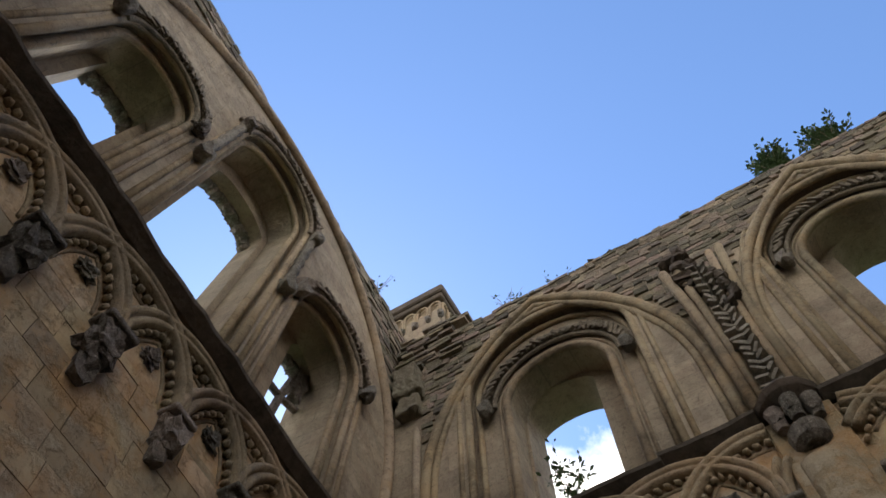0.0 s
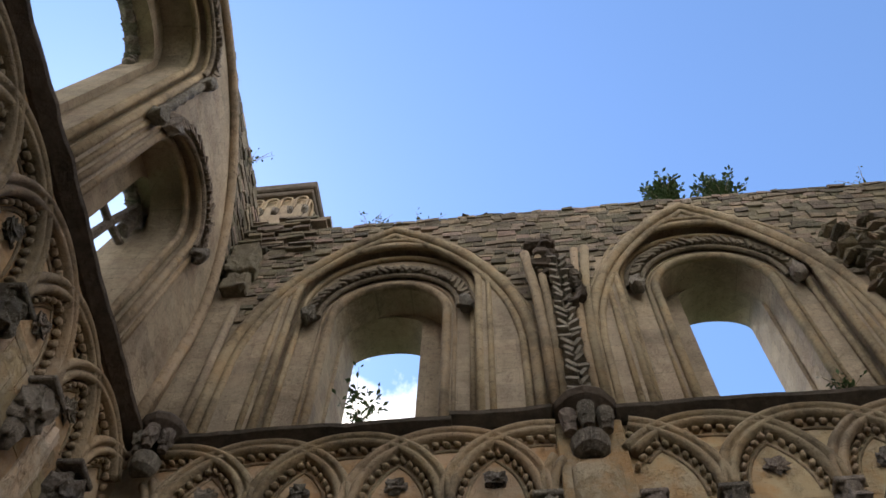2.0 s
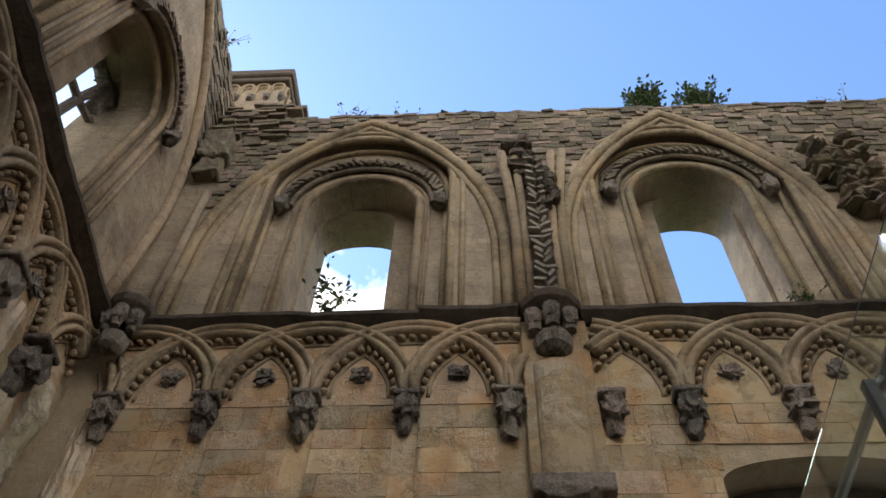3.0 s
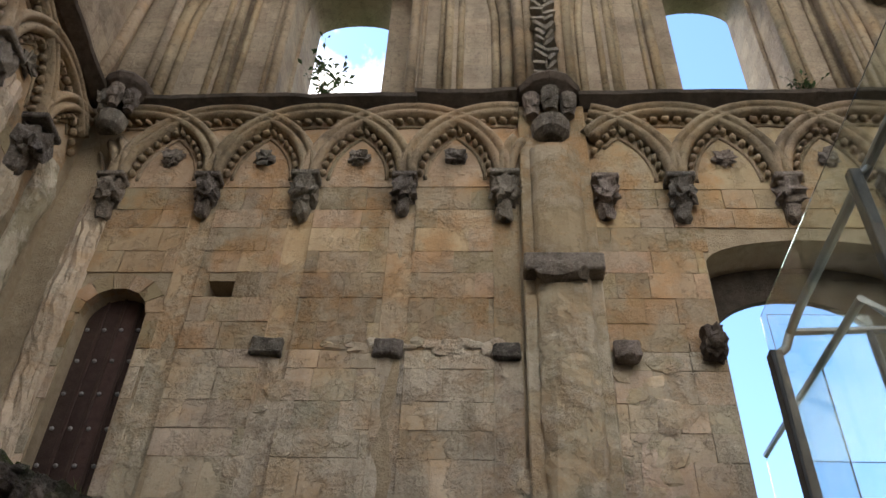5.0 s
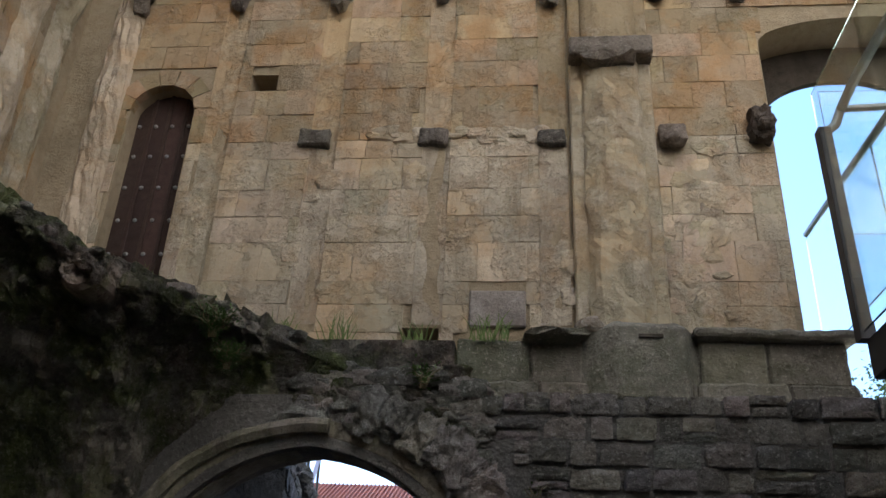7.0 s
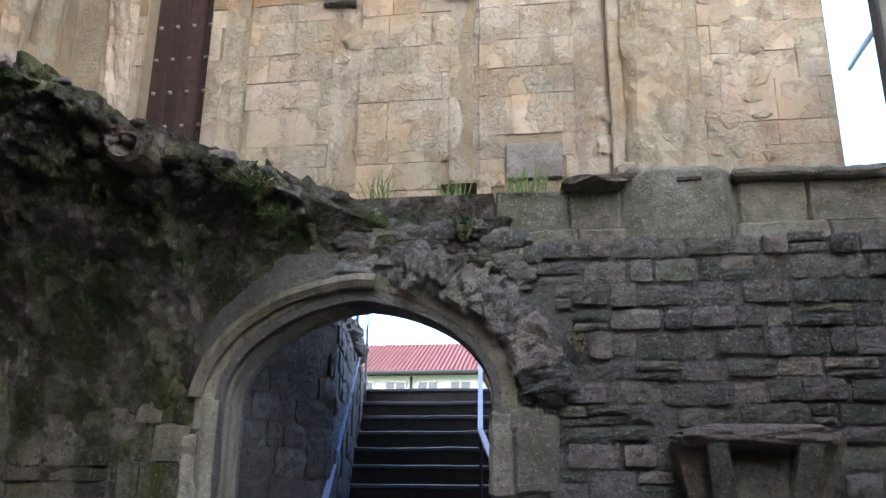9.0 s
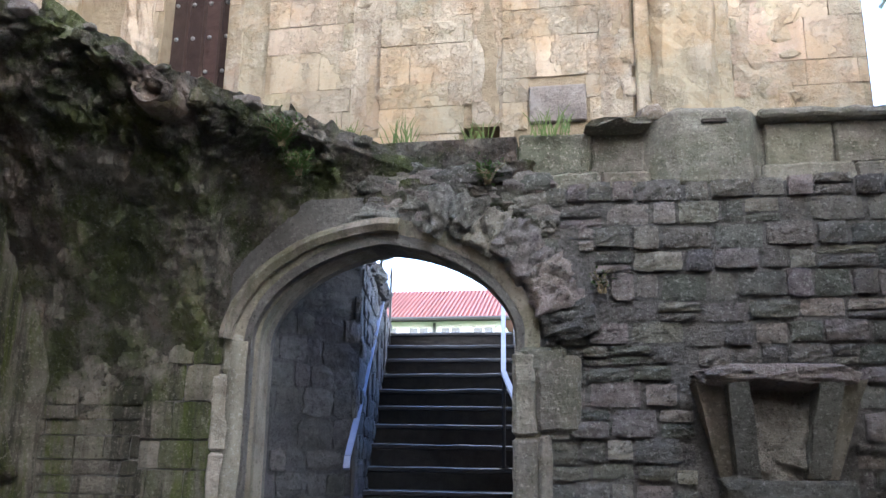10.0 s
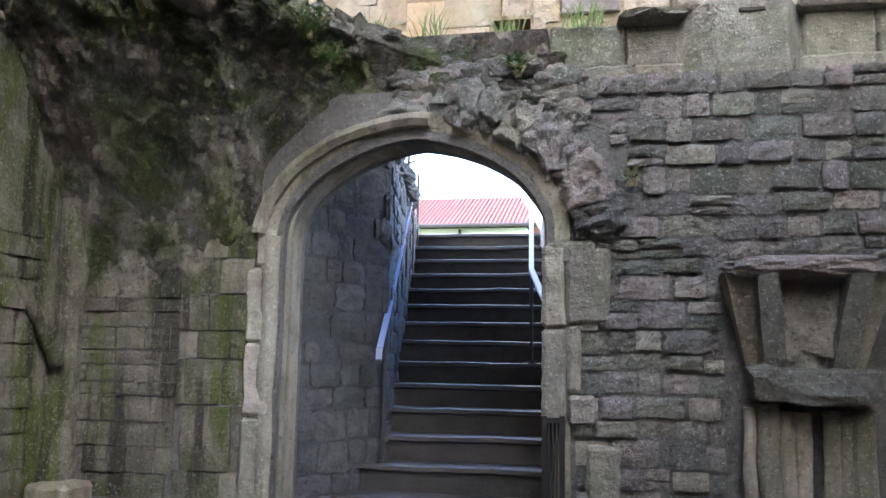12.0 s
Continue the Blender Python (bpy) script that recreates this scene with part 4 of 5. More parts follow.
# jamb stones
z = 0.0
while z < 2.2:
    h = min(random.uniform(0.42, 0.62), 2.25 - z)
    w = random.choice((0.13, 0.19))
    part("jamb_stone", weather(cube(AX - AH - 0.06 - w, 4.885, z + 0.003, AX - AH - 0.06, 5.0, z + h - 0.003, bev=0.02), 0.02), PALE, wall_crypt)
    z += h
for xa, za, xb, zb in ((-0.47, 1.63, -0.335, 2.13), (-0.33, 1.65, -0.08, 2.10), (-0.47, 1.08, -0.335, 1.625), (-0.33, 1.25, -0.25, 1.645), (-0.32, 1.06, -0.17, 1.245), (-0.22, 0.5, -0.03, 0.95), (-0.33, 0.0, -0.2, 0.5)):
    part("jamb_stone", weather(cube(xa, 4.86, za + 0.003, xb, 5.0, zb - 0.003, bev=0.022), 0.022), PLINTH, wall_crypt)
b = bmesh.new()
for dx, y, r, top in ((0.10, 4.935, 0.06, 2.2),):
    tube(b, [(AX - AH - dx, y, top * i / 24) for i in range(25)], r, 12)
for v in b.verts:
    v.co += noise.noise_vector(v.co * 4) * 0.012 + noise.noise_vector(v.co * 12) * 0.008
part("jamb_shaft", b, PALE, wall_crypt, smooth=True)
part("lintel_stub", weather(cube(-0.44, 4.86, 2.0, -0.16, 5.0, 2.16, bev=0.03), 0.03), PLINTH, wall_crypt)

# rough voussoirs spreading over the arch
for i in range(8):
    a = math.pi * (0.40 - 0.33 * i / 7)
    r0 = 1.12 + 0.03 * (i % 2)
    cx, cz = AX + 0.02 + r0 * math.cos(a) * 1.02, AS - 0.12 + r0 * math.sin(a) * 0.87
    b = bmesh.new()
    rock(b, (0, 0, 0), (0.15, 0.12, 0.11), 0.5, 3, i + 40, 2.4)
    part("arch_stone", b, RUBBLE, wall_crypt, M=Matrix.Translation((cx, 4.92, cz)) @ Matrix.Rotation(-a, 4, "Y"))

# broken stones packed between the arch, the courses and the ledge
rs_ = random.Random(77)
for k in range(120):
    if k < 70:
        a = rs_.uniform(0.02, 0.52) * math.pi
        rr = rs_.uniform(0.0, 0.42)
        x, z = AX + (1.06 + rr) * math.cos(a), AS + (0.76 + rr * 0.8) * math.sin(a)
    else:
        x, z = rs_.uniform(-1.35, -0.3), rs_.uniform(3.0, 3.3)
    if z > 3.3 or x > -0.12:
        continue
    b = bmesh.new()
    s = rs_.uniform(0.04, 0.10)
    rock(b, (x, 4.955, z), (s * rs_.uniform(1.0, 1.7), 0.07, s * rs_.uniform(0.6, 0.9)), 0.5, 2, k + 90, 2.6)
    part("packing_stone", b, RUBBLE if k % 4 else CORE, wall_crypt)

# ---- stair up to the lawn ----
stair = tagged(new("stair"), "worn grey stone steps climbing to the lawn", "stair", kind="structure")
RISE, RUN = 0.1836, 0.2916
for i in range(-4, 13):
    z = 0.69 + i * RISE
    y = 5.82 + i * RUN
    sh = -0.175 * (y - 5.82)
    b = bmesh.new()
    n = 14
    rows = []
    for k in range(n + 1):
        x = -2.0 + sh + (1.72 if y > 5.6 else 1.55) * k / n
        w = noise.noise(Vector((x * 1.7, i * 3.3, 0))) * 0.012 + noise.noise(Vector((x * 6, i * 3.3, 4))) * 0.005
        rows.append([b.verts.new(q) for q in ((x, y + 0.012, z - RISE - 0.02), (x, y + 0.012 + w, z - 0.045), (x, y - 0.012 + w, z - 0.035 + w), (x, y - 0.004 + w, z - 0.006 + w), (x, y + 0.02 + w, z + w), (x, y + RUN + 0.06, z + w * 0.4), (x, y + RUN + 0.06, z - RISE - 0.02))])
    for q, w in zip(rows, rows[1:]):
        for k in range(7):
            b.faces.new((q[k], q[(k + 1) % 7], w[(k + 1) % 7], w[k]))
    b.faces.new(rows[0])
    b.faces.new(rows[-1])
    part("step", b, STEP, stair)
# passage walls
pw = tagged(new("wall_stair"), "blue-grey lias side walls of the stair passage", "wall", kind="structure")
PW = [(-2.2, 5.22), (-1.74, 6.05), (-2.36, 9.5)]
b = bmesh.new()
lo_ = [b.verts.new((x, y, -0.05)) for x, y in PW + [(-3.4, 9.5), (-3.4, 5.6), (-2.3, 5.6)]]
hi_ = [b.verts.new((v.co.x, v.co.y, 3.0)) for v in lo_]
for i in range(6):
    b.faces.new((lo_[i], lo_[(i + 1) % 6], hi_[(i + 1) % 6], hi_[i]))
b.faces.new(hi_)
part("passage_wall", b, BLUE, pw)
b = bmesh.new()
lo_ = [b.verts.new(q) for q in ((-0.42, 5.5, -0.05), (-0.9, 9.5, -0.05), (0.6, 9.5, -0.05), (0.6, 5.5, -0.05))]
hi_ = [b.verts.new((v.co.x, v.co.y, 3.0)) for v in lo_]
for i in range(4):
    b.faces.new((lo_[i], lo_[(i + 1) % 4], hi_[(i + 1) % 4], hi_[i]))
b.faces.new(hi_)
part("passage_wall", b, BLUE, pw)

# ---- handrails ----


def handrail(label, pts, posts, group="stair handrails"):
    th = thing("handrail", label, "handrail", group)
    b = bmesh.new()
    for a, c in zip(pts, pts[1:]):
        a, c = Vector(a), Vector(c)
        d = (c - a).normalized()
        s = d.cross(Vector((0, 0, 1))).normalized()
        u = s.cross(d)
        vs = [b.verts.new(q + s * i * 0.021 + u * k * 0.012) for q in (a, c) for i, k in ((-1, -1), (1, -1), (1, 1), (-1, 1))]
        for f in ((0, 1, 2, 3), (7, 6, 5, 4), (0, 4, 5, 1), (1, 5, 6, 2), (2, 6, 7, 3), (3, 7, 4, 0)):
            b.faces.new([vs[i] for i in f])
    part("rail", b, RAILBLUE, th, "flat painted rail")
    for x, y, za, zb in posts:
        b = bmesh.new()
        tube(b, [(x, y, za), (x, y, zb)], 0.016, 7)
        tube(b, [(x, y, za), (x, y, za + 0.015)], 0.04, 8)
        part("post", b, DARKSTEEL, th, "dark steel post")
    return th


def sz(y):
    return 0.69 + (math.floor((y - 5.82) / RUN + 1e-6)) * RISE


def lx(y):
    return -1.70 - 0.175 * (y - 5.82)


handrail("pale blue flat handrail on dark posts beside the passage wall",
         [(lx(5.5), 5.5, 1.42), (lx(5.55), 5.55, 1.50), (lx(6.05), 6.05, 1.77), (lx(9.3), 9.3, 3.78)],
         [(lx(y), y, sz(y), 1.77 + (y - 6.05) * 0.618) for y in (5.9, 6.8, 7.68, 8.55, 9.28)])
handrail("pale blue flat handrail on dark posts, bent near the doorway",
         [(-0.50, 6.25, 1.72), (-0.75, 7.0, 2.21), (-0.99, 9.3, 3.72)],
         [(-0.75, 7.02, sz(7.02), 2.2), (-0.85, 7.95, sz(7.95), 2.82), (-0.98, 9.25, sz(9.25), 3.68)])
b = bmesh.new()
tube(b, [(-2.44, 9.32, 3.0), (-2.44, 9.32, 4.05)], 0.02, 7)
tube(b, [(-2.44, 9.32, 3.35), (-2.85, 9.32, 3.35)], 0.014, 7)
tube(b, [(-2.44, 9.32, 3.75), (-2.33, 9.3, 3.78)], 0.014, 7)
tagged(part("gate_post", b, DARKSTEEL), "slim dark steel post at the stair head", "post")

gate = thing("gate", "dark iron gate leaf folded back against the jamb", "gate")
for x in (-0.47, -0.37):
    part("gate_stile", cube(x, 4.83, 0.05, x + 0.03, 4.86, 1.12), IRON, gate)
for z in (0.1, 1.08):
    part("gate_rail", cube(-0.47, 4.835, z, -0.34, 4.855, z + 0.03), IRON, gate)
for k in range(3):
    part("gate_bar", cube(-0.435 + k * 0.022, 4.84, 0.1, -0.425 + k * 0.022, 4.85, 1.1), IRON, gate)

# ---- ruined vault in the corner ----


def vault_remnant():
    """Overhanging core of the fallen crypt vault: a rough hood from the corner to the arch."""
    b = bmesh.new()
    key = [(-4.6, 3.3, 4.05), (-3.5, 3.55, 3.98), (-3.05, 3.65, 3.95), (-2.85, 3.8, 3.93), (-2.42, 3.95, 3.66), (-2.17, 4.15, 3.62), (-1.96, 4.45, 3.62), (-1.64, 4.72, 3.58), (-1.38, 4.86, 3.5), (-1.0, 4.92, 3.36), (-0.7, 4.95, 3.28), (-0.42, 4.97, 3.22)]
    nu, nv = 190, 96

    def crest(x):
        for (xa, ya, za), (xb, yb, zb) in zip(key, key[1:]):
            if x <= xb:
                t = (x - xa) / (xb - xa)
                return ya + (yb - ya) * t, za + (zb - za) * t
        return key[-1][1:]
    rows = []
    for i in range(nu + 1):
        x = -4.6 + (4.6 - 0.42) * i / nu
        yc, zc = crest(x)
        # foot of the overhang: the hood of the arch, then the corner springing
        t = min(1, max(0, (x + 3.3) / 1.0))
        zb = 1.62 + 0.32 * t + 0.16 * noise.noise(Vector((x * 2.3, 5.0, 1.0)))
        if x > AX - AH - 0.2:
            u = abs(x - AX) / (AH + 0.24)
            zb = AS + 0.02 + 0.84 * math.sqrt(max(0, 1 - u ** 1.8)) if u < 1 else AS
            if x > AX:
                zb = max(zb, 2.96 + 0.15 * (x - AX))
        row = []
        for k in range(nv + 1):
            s = k / nv
            if s < 0.6:
                q = s / 0.6
                y0 = 4.925 + 0.04 * min(1, max(0, (x + 2.7) / 0.4))
                y = y0 - (y0 - yc) * (1 - math.cos(q * math.pi / 2)) ** 0.9
                z = zb + (zc - zb - 0.12) * (0.55 * math.sin(q * math.pi / 2) + 0.45 * q)
            elif s < 0.75:
                q = (s - 0.6) / 0.15
                y, z = yc + 0.1 * q, zc - 0.12 * (1 - q)
            else:
                q = (s - 0.75) / 0.25
                y, z = yc + 0.1 + (5.3 - yc - 0.1) * q, zc - 0.07 * q
            c = Vector((x, y, z))
            amp = (min(1.0, max(0.18, (4.97 - yc) * 1.3)) if x > -1.6 else 1.0) * min(1, 0.06 + s * 2.4)
            d = noise.noise(c * 1.6 + Vector((3, 1, 8))) * 0.13 + noise.noise(c * 4.3) * 0.075 + abs(noise.noise(c * 6.5)) * (0.05 + 0.12 * min(1, max(0, (s - 0.25) / 0.3))) + abs(noise.noise(c * 15 + Vector((2, 2, 2)))) * 0.075 + noise.noise(c * 34) * 0.014
            ridge = 0.09 * max(0, noise.noise(Vector((x * 3.6, 2.2, 0)))) * (1 if 0.5 < s < 0.8 else 0.2)
            nrm = Vector((0, -1, -0.45 if s < 0.6 else 0.6)).normalized()
            row.append(b.verts.new(c + nrm * d * amp + Vector((noise.noise(c * 5 + Vector((9, 9, 0))) * 0.04 * amp, 0, ridge * amp))))
        rows.append(row)
    for q, w in zip(rows, rows[1:]):
        for k in range(nv):
            b.faces.new((q[k], q[k + 1], w[k + 1], w[k]))
    th = thing("vault_remnant", "mossy overhanging rubble core of the fallen crypt vault", "ruin")
    part("rubble_core", b, CORE, th)
    # open end of a clay pipe in the core
    b = bmesh.new()
    n = 14
    rings = []
    for r, y in ((0.13, 4.2), (0.115, 3.93), (0.085, 3.90), (0.07, 3.92), (0.065, 4.2)):
        rings.append([b.verts.new((-2.40 + r * math.cos(2 * math.pi * k / n), y + 0.03 * noise.noise(Vector((k * 0.9, r * 9, 2))), 3.47 + r * 0.85 * math.sin(2 * math.pi * k / n))) for k in range(n)])
    for q, w in zip(rings, rings[1:]):
        for k in range(n):
            b.faces.new((q[k], q[(k + 1) % n], w[(k + 1) % n], w[k]))
    part("hollow_stone", b, CORE, th, "round hollow in the rubble")
    b = bmesh.new()
    bmesh.ops.create_circle(b, cap_ends=True, radius=0.08, segments=14, matrix=Matrix.Translation((-2.40, 4.18, 3.47)) @ Matrix.Rotation(math.pi / 2, 4, "X"))
    part("hollow_bottom", b, CORE, th)
    for k in range(60):
        t = random.random()
        x = -3.1 + 2.75 * t
        yc, zc = crest(x)
        b = bmesh.new()
        s = random.uniform(0.03, 0.085)
        rock(b, (x, yc + random.uniform(-0.03, 0.3 + 0.2 * (1 - t)), zc - 0.05 + random.uniform(-0.06, 0.03)), (s * 1.3, s, s * 0.7), 0.45, 1 if s < 0.07 else 2, k, 2.5)
        part("loose_rubble", b, RUBBLE if k % 3 else CORE, th)
    return crest


crest = vault_remnant()
cs = thing("corner_shaft", "damp round corner shaft with springing vault ribs", "shaft")


def worn(bm, amp):
    for v in bm.verts:
        v.co += noise.noise_vector(v.co * 4) * amp + noise.noise_vector(v.co * 13) * amp * 0.5
    return bm


def fine(pts, n=6):
    out = []
    for p, q in zip(pts, pts[1:]):
        out += [Vector(p).lerp(Vector(q), i / n) for i in range(n)]
    return out + [Vector(pts[-1])]


b = bmesh.new()
path = fine([(-3.64, 4.9, 0.0), (-3.64, 4.9, 1.5), (-3.64, 4.9, 1.9), (-3.62, 4.9, 2.2), (-3.58, 4.9, 2.6)])
tube(b, path, 0.125, 16)
part("shaft", worn(b, 0.03), CRYPTWALL, cs, smooth=True)
b = bmesh.new()
tube(b, fine([(-3.58, 4.76, 1.35), (-3.62, 4.62, 1.62), (-3.66, 4.36, 1.88), (-3.69, 3.9, 2.15)]), 0.05, 10)
part("vault_rib", worn(b, 0.015), CRYPTWALL, cs, smooth=True)
tagged(part("shaft_base_stone", cube(-3.66, 4.62, 0.0, -3.36, 4.95, 0.62, bev=0.03), CRYPT), "square block under the corner shaft", "stone")
wc = tagged(new("wall_crypt_west"), "damp rough crypt wall streaked green with algae", "wall", kind="structure")
part("rubble_backing", cube(-4.6, -2.9, 0, -3.66, 5.0, 3.6), CRYPTWALL, wc)

# ---- broken vault capital on the crypt wall ----
cap = thing("column_capital", "broken grey vault springer on twin wall shafts", "capital")
def prism(bm, ring0, ring1, jig=0.012):
    """A roughly broken block between two outlines."""
    lo, hi = [bm.verts.new(p) for p in ring0], [bm.verts.new(p) for p in ring1]
    k = len(lo)
    for i in range(k):
        bm.faces.new((lo[i], lo[(i + 1) % k], hi[(i + 1) % k], hi[i]))
    bm.faces.new(lo)
    bm.faces.new(hi)
    bmesh.ops.subdivide_edges(bm, edges=bm.edges[:], cuts=3, use_grid_fill=True)
    for v in bm.verts:
        v.co += noise.noise_vector(v.co * 7) * jig + noise.noise_vector(v.co * 19) * jig * 0.5
    return bm


b = bmesh.new()
rock(b, (0.95, 4.76, 1.945), (0.43, 0.25, 0.07), 0.16, 4, 21, 2.5)
part("broken_top", b, RUBBLE, cap, "pale broken top of the springer")
b = bmesh.new()
rock(b, (0.95, 4.86, 1.66), (0.27, 0.16, 0.29), 0.3, 4, 23, 3.0)
part("springer_core", b, RUBBLE, cap)
for s, xa, xb in ((-1, 0.78, 0.735), (1, 1.12, 1.19)):
    part("vault_rib", prism(bmesh.new(), [(xa - 0.06, 4.68, 1.42), (xa + 0.06, 4.68, 1.42), (xa + 0.06, 4.9, 1.42), (xa - 0.06, 4.9, 1.42)],
                            [(xb - 0.055, 4.52, 1.90), (xb + 0.055, 4.52, 1.90), (xb + 0.06, 4.9, 1.92), (xb - 0.06, 4.9, 1.92)]), RUBBLE, cap, "squared springing vault rib")
part("web_stone", prism(bmesh.new(), [(0.66, 4.84, 1.42), (0.72, 4.8, 1.42), (0.72, 4.95, 1.42), (0.66, 4.95, 1.42)], [(0.53, 4.66, 1.93), (0.69, 4.64, 1.93), (0.7, 4.95, 1.93), (0.53, 4.95, 1.93)]), PLINTH, cap)
part("web_stone", prism(bmesh.new(), [(1.2, 4.84, 1.42), (1.26, 4.84, 1.42), (1.26, 4.95, 1.42), (1.2, 4.95, 1.42)], [(1.24, 4.64, 1.93), (1.40, 4.66, 1.93), (1.40, 4.95, 1.93), (1.24, 4.95, 1.93)]), PLINTH, cap)
b = bmesh.new()
box(b, 0.66, 4.62, 1.25, 1.3, 4.95, 1.41, 0.02)
rock(b, (0.72, 4.68, 1.36), (0.1, 0.1, 0.07), 0.45, 2, 3)
rock(b, (1.0, 4.66, 1.28), (0.22, 0.08, 0.06), 0.45, 2, 5)
for v in b.verts:
    v.co += noise.noise_vector(v.co * 7) * 0.015
part("abacus", b, RUBBLE, cap, "cracked abacus block")
for x, r, zt in ((0.66, 0.035, 1.2), (0.755, 0.06, 1.22), (0.85, 0.04, 1.18), (0.92, 0.05, 1.18), (1.07, 0.045, 1.18), (1.14, 0.04, 1.17), (1.22, 0.07, 1.18)):
    b = bmesh.new()
    tube(b, [(x, 4.80, zt * i / 12) for i in range(13)], r, 9)
    part("wall_shaft", worn(b, 0.014), PLINTH, cap)
part("shaft_backing", cube(0.66, 4.86, 0, 1.32, 4.97, 1.2), RUBBLE_MORTAR, cap)

# ---- glass-sided walkway ----
wk = thing("walkway", "raised visitor walkway with steel rails and glass sides", "walkway")
part("deck", cube(1.77, -2.7, 3.06, 3.3, 4.32, 3.28, bev=0.01), DARKSTEEL, wk, "dark steel deck")


def pane(name, x0, y0, z0, x1, y1, z1):
    g = part(name, cube(x0, y0, z0, x1, y1, z1), GLASS, wk, "clear toughened glass panel")
    g.visible_shadow = False
    return g


pane("glass_panel", 1.735, 1.2, 3.3, 1.75, 4.33, 4.88)
pane("glass_panel", 1.735, -2.6, 3.3, 1.75, 1.17, 4.88)
pane("glass_panel", 1.78, 4.30, 3.9, 2.6, 4.312, 4.88)
pane("glass_panel", 2.10, 4.5, 3.75, 2.112, 5.82, 4.66)
b = bmesh.new()
vs_ = [(1.72, 4.27), (1.80, 4.27), (1.80, 4.35), (1.72, 4.35)]
lo_, hi_ = [b.verts.new((x + 0.01, y, 3.27)) for x, y in vs_], [b.verts.new((x + 0.0, y, 4.60)) for x, y in vs_]
for i in range(4):
    b.faces.new((lo_[i], lo_[(i + 1) % 4], hi_[(i + 1) % 4], hi_[i]))
b.faces.new(lo_)
b.faces.new(hi_)
part("post", b, DARKSTEEL, wk, "dark flat steel post")
b = bmesh.new()
tube(b, [(1.77, 4.30, 4.57), (1.84, 4.30, 4.63), (1.88, 4.28, 4.73), (1.885, 4.1, 4.76), (1.885, 2.0, 4.76), (1.885, -2.5, 4.76)], 0.028, 9)
part("handrail", b, STEEL, wk, "round steel handrail")
b = bmesh.new()
tube(b, [(1.89, 4.3, 4.745), (2.6, 4.3, 4.775)], 0.024, 9)
part("cross_rail", b, STEEL, wk, "round steel handrail")
b = bmesh.new()
tube(b, [(2.11, 5.82, 4.70), (2.10, 3.78, 4.61), (2.25, 3.8, 4.5)], 0.026, 9)
part("side_rail", b, STEEL, wk, "round steel handrail")
b = bmesh.new()
tube(b, [(2.36, 4.3, 3.3), (2.36, 4.3, 4.78)], 0.022, 8)
part("post", b, DARKSTEEL, wk)
for y in (2.9, 1.2, -0.6):
    part("post", cube(1.76, y - 0.03, 3.27, 1.82, y + 0.03, 4.7, bev=0.006), DARKSTEEL, wk)
    b = bmesh.new()
    tube(b, [(1.79, y, 4.65), (1.885, y, 4.75)], 0.014, 7)
    part("bracket", b, STEEL, wk)

# ---- plants ----


def leaf(bm, p, d, size, up):
    d = d.normalized()
    s = d.cross(up)
    if s.length < 0.05:
        s = d.cross(Vector((1, 0, 0)))
    s = s.normalized() * size * 0.26
    a = bm.verts.new(p)
    c = bm.verts.new(p + d * size * 0.5 + s + up * size * 0.06)
    t = bm.verts.new(p + d * size)
    e = bm.verts.new(p + d * size * 0.5 - s + up * size * 0.06)
    bm.faces.new((a, c, t, e))


def shrub(name, label, at, h, w, stems, leaves, size, seed, mat=LEAF, dense=1.0):
    rng = random.Random(seed)
    th = thing(name, label, "plant")
    bs, bl = bmesh.new(), bmesh.new()
    for i in range(stems):
        a = rng.uniform(0, 2 * math.pi)
        lean = rng.uniform(0.05, 1.0) * w
        hh = h * rng.uniform(0.55, 1.0)
        pts = []
        for k in range(6):
            t = k / 5
            pts.append(Vector(at) + Vector((math.cos(a) * lean * t ** 1.3 + rng.uniform(-1, 1) * 0.02, math.sin(a) * lean * t ** 1.3 * 0.6, hh * t)))
        tube(bs, pts, [0.007 * (1 - 0.7 * k / 5) for k in range(6)], 4, False)
        for q in range(leaves):
            t = rng.uniform(0.12, 1.0) * 4.99
            k = int(t)
            p = pts[k].lerp(pts[k + 1], t - k)
            d = Vector((rng.uniform(-1, 1), rng.uniform(-1, 1), rng.uniform(-0.3, 0.9)))
            p = p + d * 0.04 * dense
            leaf(bl, p, d, size * rng.uniform(0.6, 1.3), Vector((rng.uniform(-0.4, 0.4), rng.uniform(-0.4, 0.4), 1)))
    tagged(part("stem", bs, STEM, th), kind="stuff")
    tagged(part("foliage", bl, mat, th), kind="stuff")
    return th


shrub("shrub", "leafy green shrub rooted in the wall head", (2.35, 5.36, 12.5), 0.95, 0.42, 34, 60, 0.07, 1)
shrub("shrub", "small green valerian shrub growing on the wall head", (3.15, 5.36, 12.5), 0.9, 0.44, 34, 60, 0.065, 2)
shrub("shrub", "leafy sapling rooted on the window sill", (-1.62, 5.5, 7.98), 1.5, 0.42, 9, 22, 0.075, 3)
shrub("weed", "sparse flowering weed on the wall head", (-1.9, 5.3, 12.5), 0.6, 0.35, 9, 6, 0.05, 4)
shrub("weed", "sparse dry weed on the wall head", (-1.1, 5.3, 12.5), 0.4, 0.3, 7, 5, 0.05, 5)
shrub("weed", "sparse tall weed on the wall head", (5.05, 5.3, 12.5), 0.7, 0.25, 6, 7, 0.05, 6)
shrub("weed", "dry weed hanging at the top of the end wall", (-3.62, 4.35, 13.2), 0.5, 0.4, 9, 4, 0.05, 7)
shrub("weed", "small leafy weeds on the string course", (3.0, 5.12, 7.98), 0.14, 0.3, 14, 8, 0.05, 8)
